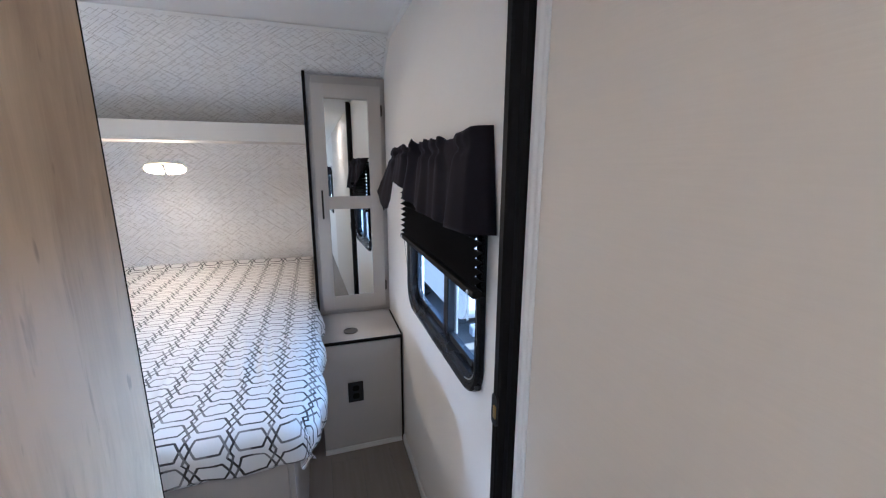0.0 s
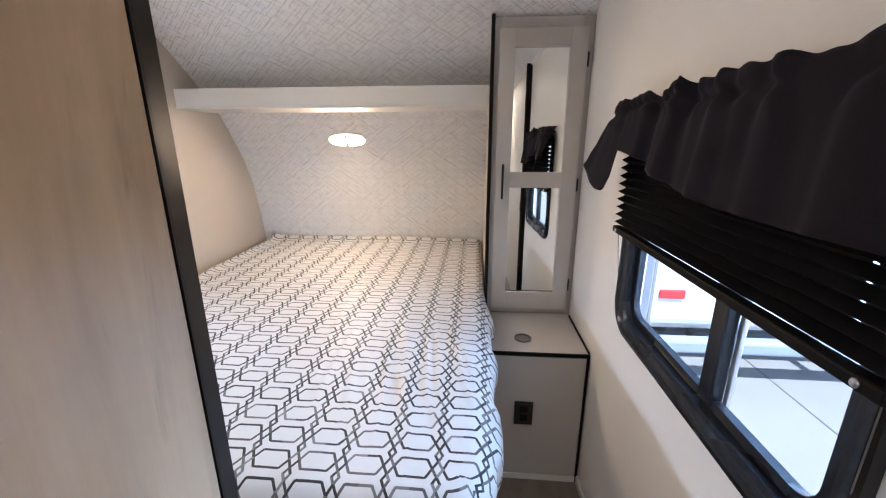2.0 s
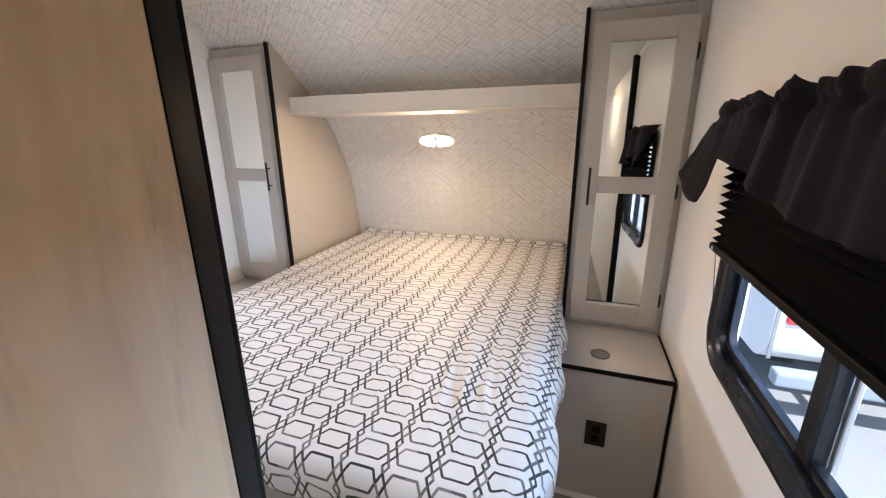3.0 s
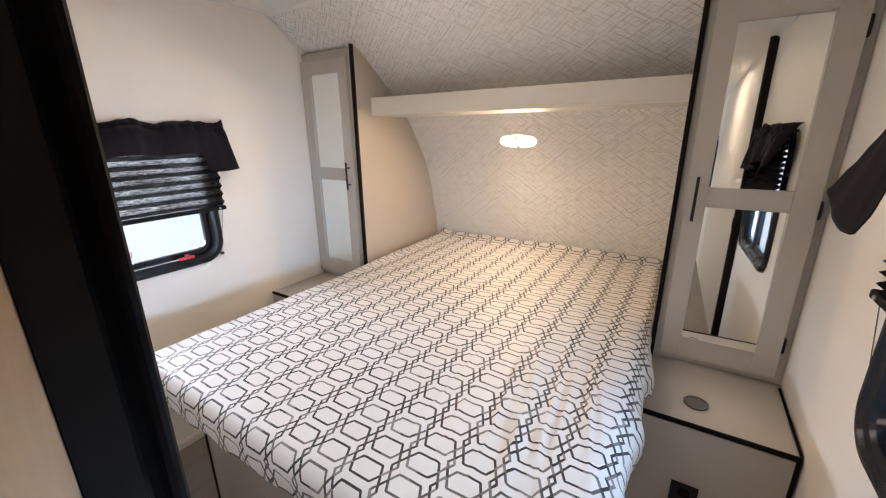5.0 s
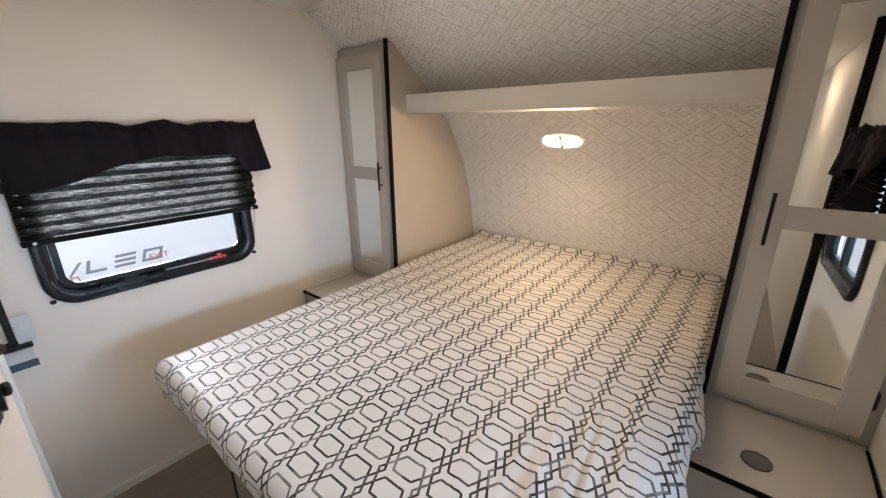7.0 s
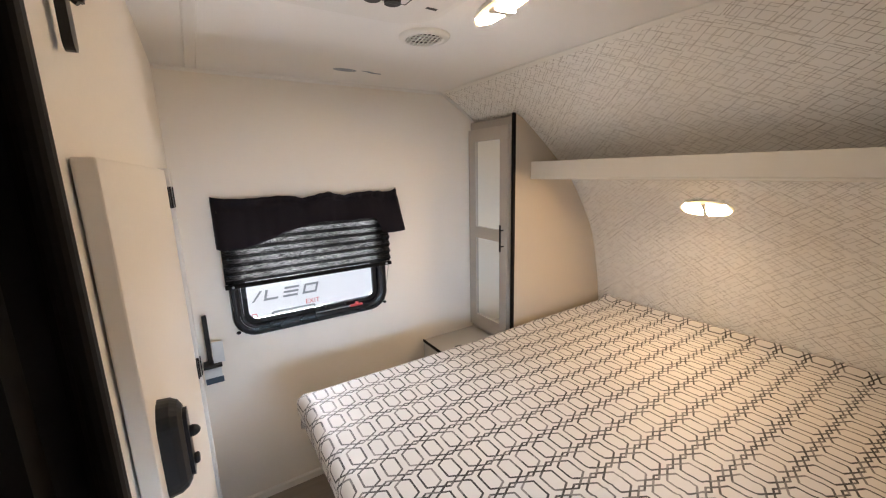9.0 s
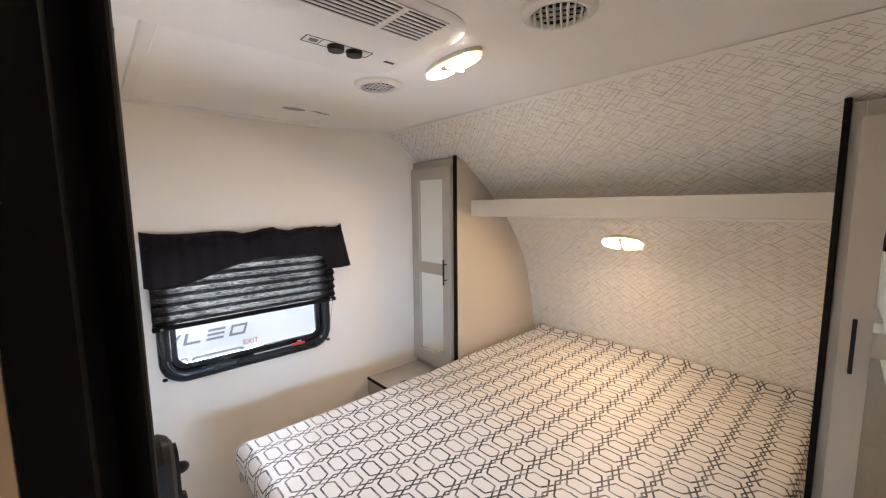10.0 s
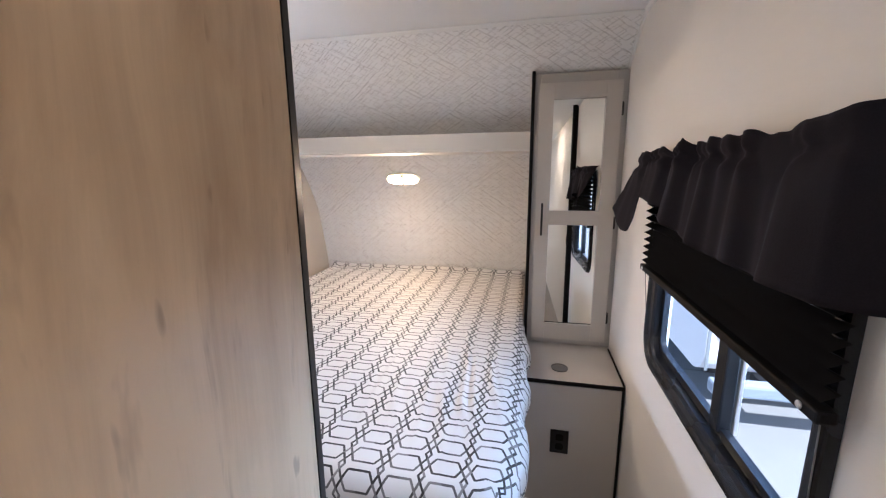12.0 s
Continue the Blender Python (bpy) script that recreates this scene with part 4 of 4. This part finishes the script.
def blind(wx, d, y0, y1, ztop, zbot, pitch, fabric, label, bob_z):
    b = empty("pleated_blind", (wx, y0, ztop), label, "blind", "pleated blinds")
    W = y1 - y0
    bm = bmesh.new()
    count = int((ztop - zbot) / pitch)
    rows = []
    holes = (0.062, W - 0.062) if d < 0 else ()
    ys = sorted([W * i / 24 for i in range(25)] + [h + e for h in holes for e in (-0.0024, 0.0024)])
    for k in range(count * 2 + 1):
        z = -(k / (count * 2)) * (ztop - zbot)
        t = k / (count * 2)
        dep = 0.030 + (0.011 if k % 2 else -0.011)
        row = []
        for y in ys:
            wob = 0.0018 * noise.noise(Vector((y * 7, k * 0.7, wx * 3)))
            row.append(bm.verts.new((d * (dep + wob), y, z + 0.6 * wob)))
        rows.append(row)
    for k, (r0, r1) in enumerate(zip(rows, rows[1:])):
        for i in range(len(ys) - 1):
            if k % 2 and any(abs((ys[i] + ys[i + 1]) / 2 - h) < 0.001 for h in holes):
                # punched for the lift cord
                m0, m1, m2, m3 = [bm.verts.new(p.co.lerp(q.co, f)) for f in (0.40, 0.60) for p, q in ((r0[i], r1[i]), (r0[i + 1], r1[i + 1]))]
                bm.faces.new((r0[i], r0[i + 1], m1, m0))
                bm.faces.new((m2, m3, r1[i + 1], r1[i]))
                continue
            bm.faces.new((r0[i], r0[i + 1], r1[i + 1], r1[i]))
    part("pleats", bm, fabric, b, "thin black pleated fabric")
    zb = zbot - ztop
    rail = part("bottom_rail", boxes(((d * 0.018, -0.003, zb - 0.020), (d * 0.044, W + 0.003, zb - 0.0005)), bev=0.004), BLACK, b)
    for y in (0.030, W - 0.030):
        part("screw", ball(bmesh.new(), (d * 0.0455, y, zb - 0.010), 0.006, (0.5, 1, 1), 10), SILVER, rail)
    for y, yb in ((0.010, 0.028), (W - 0.012, W - 0.040)):
        bm = tube(bmesh.new(), (d * 0.030, y, zb - 0.018), (d * 0.012, yb, bob_z - ztop + 0.016), 0.0011, seg=6)
        tube(bm, (d * 0.012, yb, bob_z - ztop + 0.016), (d * 0.010, yb + 0.004, bob_z - ztop + 0.030), 0.0011, seg=6)
        part("cord", bm, DARKGREY, b)
        part("cord_anchor", ball(bmesh.new(), (d * 0.010, yb, bob_z - ztop), 0.0105, (0.9, 1, 0.75), 12), BLACKP, b, "small black cord anchor")


blind(XR, -1, 1.285, 2.135, 1.545, 1.215, 0.0225, BLIND, "black pleated blind pulled halfway down", 0.935)
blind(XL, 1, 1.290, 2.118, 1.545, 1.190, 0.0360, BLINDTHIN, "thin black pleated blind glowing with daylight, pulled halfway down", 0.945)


def valance(wx, d, y0, y1, seedv, label, ztop=1.585, arch=(0.10, 0.50, 0.088, 0.0)):
    """A short gathered curtain on a rod: ruffled head, rod pocket, flared skirt with an arched hem."""
    v = empty("valance", (wx, y0, 1.36), label, "valance", "window valances")
    W = y1 - y0
    nu, nz = 150, 26
    bm = bmesh.new()
    grid = []
    for j in range(nz + 1):
        t = j / nz
        row = []
        for i in range(nu + 1):
            s = i / nu
            y = W * s
            end = min(1.0, min(s, 1 - s) / 0.03)
            n1 = noise.noise(Vector((y * 9, seedv, 0.0)))
            n2 = noise.noise(Vector((y * 24, seedv, 4.0)))
            n3 = noise.noise(Vector((y * 4.0, seedv, 9.0)))
            rise = min(1.0, max(0.0, (s - arch[0]) / (arch[1] - arch[0])))
            drop = min(1.0, max(0.0, (s - 0.835) / 0.04))
            hem = arch[2] * rise * rise * (3 - 2 * rise) * (1 - 0.15 * max(0, s - arch[1])) * (1 - drop) + arch[3] * drop + 0.075 * max(0.0, (s - 0.90) / 0.10) ** 1.3 * (1 if d < 0 else 0.1) + (0.016 if d < 0 else 0.008) * n1
            ruffle = (0.75 if d < 0 else 0.5) + 0.8 * math.exp(-((s - 0.68) / 0.22) ** 2)
            top = ztop - 1.36 + (0.020 * n1 + 0.012 * n2) * ruffle + 0.012 * max(0, abs(2 * s - 1) - 0.8) * 5 + (0.004 * max(0.0, 1 - s / 0.45) if d < 0 else 0.0) - (0.024 * max(0.0, (s - 0.70) / 0.30) if d < 0 else 0.0)
            z = top + (hem - top) * t
            n4 = noise.noise(Vector((y * 38, seedv, 2.0)))
            gather = 0.35 + 0.65 * math.exp(-((t - 0.17) / 0.14) ** 2)
            depth = (0.066 if d < 0 else 0.052) + 0.020 * t + (0.018 * n2 + 0.028 * n1) * gather * ruffle * 1.3 + 0.018 * n3 * t + 0.012 * n4 * ruffle * math.exp(-((t - 0.12) / 0.16) ** 2) + (0.046 * n1 * t if d < 0 else 0.0)
            pinch = 0.014 * math.exp(-((t - 0.17) / 0.05) ** 2)
            depth -= pinch
            depth -= 0.016 * (1 - s) ** 2
            loose = max(0.0, (s - 0.86) / 0.14)
            depth += (0.055 if d < 0 else 0.030) * t * loose * (1 - 0.3 * loose)
            depth = 0.003 + (max(0.049 if d < 0 else 0.026, depth) - 0.003) * ((end if s < 0.5 else min(1.0, end + 0.75 * t)) ** 0.5)
            flare = (0.070 if d < 0 else 0.014) * t * loose + (-0.034 if d < 0 else 0.0) * t * max(0.0, (0.22 - s) / 0.22)
            row.append(bm.verts.new((d * depth, y + flare, z)))
        grid.append(row)
    for j in range(nz):
        for i in range(nu):
            f = bm.faces.new((grid[j][i], grid[j][i + 1], grid[j + 1][i + 1], grid[j + 1][i]))
            f.smooth = True
    ob = part("curtain", bm, VALANCE, v, smooth=True)
    so = ob.modifiers.new("thickness", "SOLIDIFY")
    so.thickness = 0.0025
    part("rod", tube(bmesh.new(), (d * 0.014, 0.02, ztop - 1.36 - 0.040), (d * 0.014, W - 0.02, ztop - 1.36 - 0.040), 0.005), BLACKM, v)


valance(XR, -1, 1.280, 2.172, 3.3, "gathered black fabric valance over the window", arch=(0.34, 0.84, 0.082, -0.035))
valance(XL, 1, 1.275, 2.180, 8.1, "gathered black fabric valance over the window")

# a rack with printed leaflets on the west wall near the doorway
rack = empty("leaflet_rack", (XL, 1.187, 0.74), "black wall rack with printed leaflets", "rack")
part("rail", boxes(((0.030, -0.010, 0.10), (0.044, 0.010, 0.33)), bev=0.003), BLACKP, rack)
for z in (0.125, 0.175, 0.275, 0.31):
    part("peg", boxes(((0.0, -0.006, z), (0.0295, 0.006, z + 0.012)), bev=0.002), BLACKP, rack)
part("tray", boxes(((0.0, -0.030, 0.085), (0.075, 0.045, 0.097)), bev=0.003), BLACKP, rack)
part("leaflet", boxes(((0.048, -0.030, 0.008), (0.050, 0.040, 0.084))), PAPER, rack, "pale printed leaflet")
part("leaflet", boxes(((0.052, -0.028, 0.002), (0.054, 0.044, 0.030))), DARKBLUE, rack, "dark blue printed leaflet")
part("leaflet", boxes(((0.046, 0.012, 0.098), (0.048, 0.058, 0.20))), PAPER, rack, "pale printed leaflet")

# ---- the room behind, seen in the mirrors ----
window_set("window_3", XR, -1, -2.70, -1.70, 0.885, 1.62, -2.2, "black-framed sliding window, added out of view with a valance")
# unseen west window, added as an opening for the rear room's light
window_set("unseen_window", XL, 1, -2.70, -1.70, 0.885, 1.62, -2.2, "black-framed sliding window, added out of view")
valance(XR, -1, -2.76, -1.64, 5.2, "gathered black fabric valance over the window", 1.66)
bench = empty("bench", (0.10, -3.4, 0), "white bench box at the rear of the room", "bench")
part("box", boxes(((-0.30, -0.7, 0.0), (0.265, 0.5, 0.42)), bev=0.008), WHITE, bench)
part("seat", boxes(((-0.31, -0.7, 0.4205), (0.265, 0.51, 0.47)), bev=0.012), GREY, bench)

# ---- outside ----
tagged(part("ground", boxes(((-400, -400, -1.0), (400, 400, -0.85))), CONCRETE), "pale concrete lot reaching to the horizon", "ground", kind="structure")


def trailer(at, face, length, label, decals, belts=(0.75, 0.95)):
    t = empty("travel_trailer", at, label, "trailer", "parked trailers")
    bm = bmesh.new()
    prism(bm, round_rect(-length / 2, 0.43, length / 2, 3.1, 0.25, 6), "x", 0, -face * 2.3)
    body = part("body", bm, SIDING, t)
    for z in belts:
        part("belt_strip", boxes(((0.0, -length / 2 + 0.1, z), (face * 0.012, length / 2 - 0.1, z + 0.02))), SIGN, body)
    for y in (-0.5, 0.5):
        wl = part("wheel", prism(bmesh.new(), [(y + p, 0.36 + q) for p, q in ellipse(0, 0, 0.36, 0.36, 28)], "x", -face * 0.20, face * 0.03), TYRE, t)
        part("rim", prism(bmesh.new(), [(y + p, 0.36 + q) for p, q in ellipse(0, 0, 0.20, 0.20, 24)], "x", face * 0.031, face * 0.05), SILVER, wl)
    part("chassis", boxes(((-face * 0.3, -length / 2 + 0.2, 0.38), (-face * 0.1, length / 2 + 0.9, 0.54))), BLACKP, t)
    decals(t, face)
    return t


def grey_letters(t, face):
    # a large decal drawn as plain shapes
    def skew(y, z, w, h):
        return [(y + (z - 1.25) * 0.3, z), (y + w + (z - 1.25) * 0.3, z), (y + w + (z - 1.25 + h) * 0.3, z + h), (y + (z - 1.25 + h) * 0.3, z + h)]

    def bar(*pts):
        part("decal", prism(bmesh.new(), [(y + (z - 1.25) * 0.25, z) for y, z in pts], "x", face * 0.002, face * 0.006), SIGN, t, "plain grey decal shape")

    bar((-0.33, 1.25), (-0.31, 1.25), (-0.25, 1.36), (-0.275, 1.36))
    bar((-0.22, 1.25), (-0.08, 1.25), (-0.08, 1.272), (-0.22, 1.272))
    bar((-0.22, 1.274), (-0.195, 1.274), (-0.195, 1.36), (-0.22, 1.36))
    for z in (1.25, 1.294, 1.338):
        bar((-0.03, z), (0.12, z), (0.12, z + 0.022), (-0.03, z + 0.022))
    part("decal", ring(bmesh.new(), skew(0.17, 1.25, 0.15, 0.11), skew(0.192, 1.272, 0.106, 0.066), "x", face * 0.002, face * 0.006), SIGN, t, "plain grey decal shape")
    pl = part("plate", ring(bmesh.new(), round_rect(-0.16, 0.98, 0.30, 1.12, 0.03, 4), round_rect(-0.145, 0.995, 0.285, 1.105, 0.025, 4), "x", face * 0.002, face * 0.012), SIGN, t, "grey outlined plate")
    part("marker_light", ball(bmesh.new(), (face * 0.01, -0.11, 1.05), 0.04, (0.4, 1, 1)), RED, t, "red marker light")


def rear_end(t, face):
    r = -3.0
    part("corner_strip", boxes(((0.004, r - 0.012, 0.50), (0.034, r - 0.002, 2.9)), bev=0.003), SIGN, t, "grey corner strip")
    for x in (0.08, 1.98):
        part("tail_light", boxes(((x, r - 0.035, 0.84), (x + 0.24, r - 0.002, 0.93)), bev=0.012), RED, t, "red tail light")
    bumper = part("bumper", boxes(((0.0, r - 0.24, 0.37), (2.28, r - 0.10, 0.50)), bev=0.025), BLUEGREY, t, "blue-grey square bumper")
    for x in (0.45, 1.75):
        part("bracket", boxes(((x, r - 0.11, 0.40), (x + 0.08, r + 0.10, 0.47))), BLACKP, bumper)


trailer((-4.25, 1.9, -0.85), 1, 7.0, "white travel trailer parked alongside with grey decal shapes", grey_letters)
trailer((1.62, 7.60, -0.85), -1, 6.0, "white travel trailer with red tail lights and a grey bumper", rear_end, ())
tagged(part("parking_line", prism(bmesh.new(), [(2.15, 5.02), (2.5, 5.10), (2.62, 5.22), (2.56, 5.27), (2.44, 5.17), (2.14, 5.09)], "z", -0.849, -0.845), YELLOW), "yellow painted line on the concrete lot", "line", kind="structure")
for x in (2.88, 5.9):
    tagged(part("expansion_joint", boxes(((x, -6, -0.8495), (x + 0.015, 14, -0.847))), DARKGREY), "dark joint between slabs of the concrete lot", "joint", kind="structure")
for y in (2.1, 5.6):
    tagged(part("expansion_joint", boxes(((0.6, y, -0.8495), (9.0, y + 0.015, -0.8465))), DARKGREY), "dark joint between slabs of the concrete lot", "joint", kind="structure")

# ---- floor planks, one by one ----
floor_base = bpy.data.objects["floor"]
PW, PL = 0.1525, 0.915
plank_data = {}
for col in range(16):
    x0 = XL + col * PW
    x1 = min(x0 + PW, XR)
    if x1 - x0 < 0.02:
        continue
    y = YR - (col * 0.347) % PL
    while y < 3.53:
        y0, y1 = max(y, YR), min(y + PL, 3.53)
        key = (round(x1 - x0, 4), round(y1 - y0, 4))
        if y1 - y0 > 0.03:
            if key not in plank_data:
                me = bpy.data.meshes.new("plank")
                bm = box(bmesh.new(), (-key[0] / 2 + 0.0006, -key[1] / 2 + 0.0006, -0.0038), (key[0] / 2 - 0.0006, key[1] / 2 - 0.0006, 0.0), 0.0009, 1)
                bm.to_mesh(me)
                bm.free()
                me.materials.append(FLOOR)
                plank_data[key] = me
            ob = new("plank", plank_data[key])
            ob.parent = floor_base
            ob.location = ((x0 + x1) / 2, (y0 + y1) / 2, 0)
        y += PL
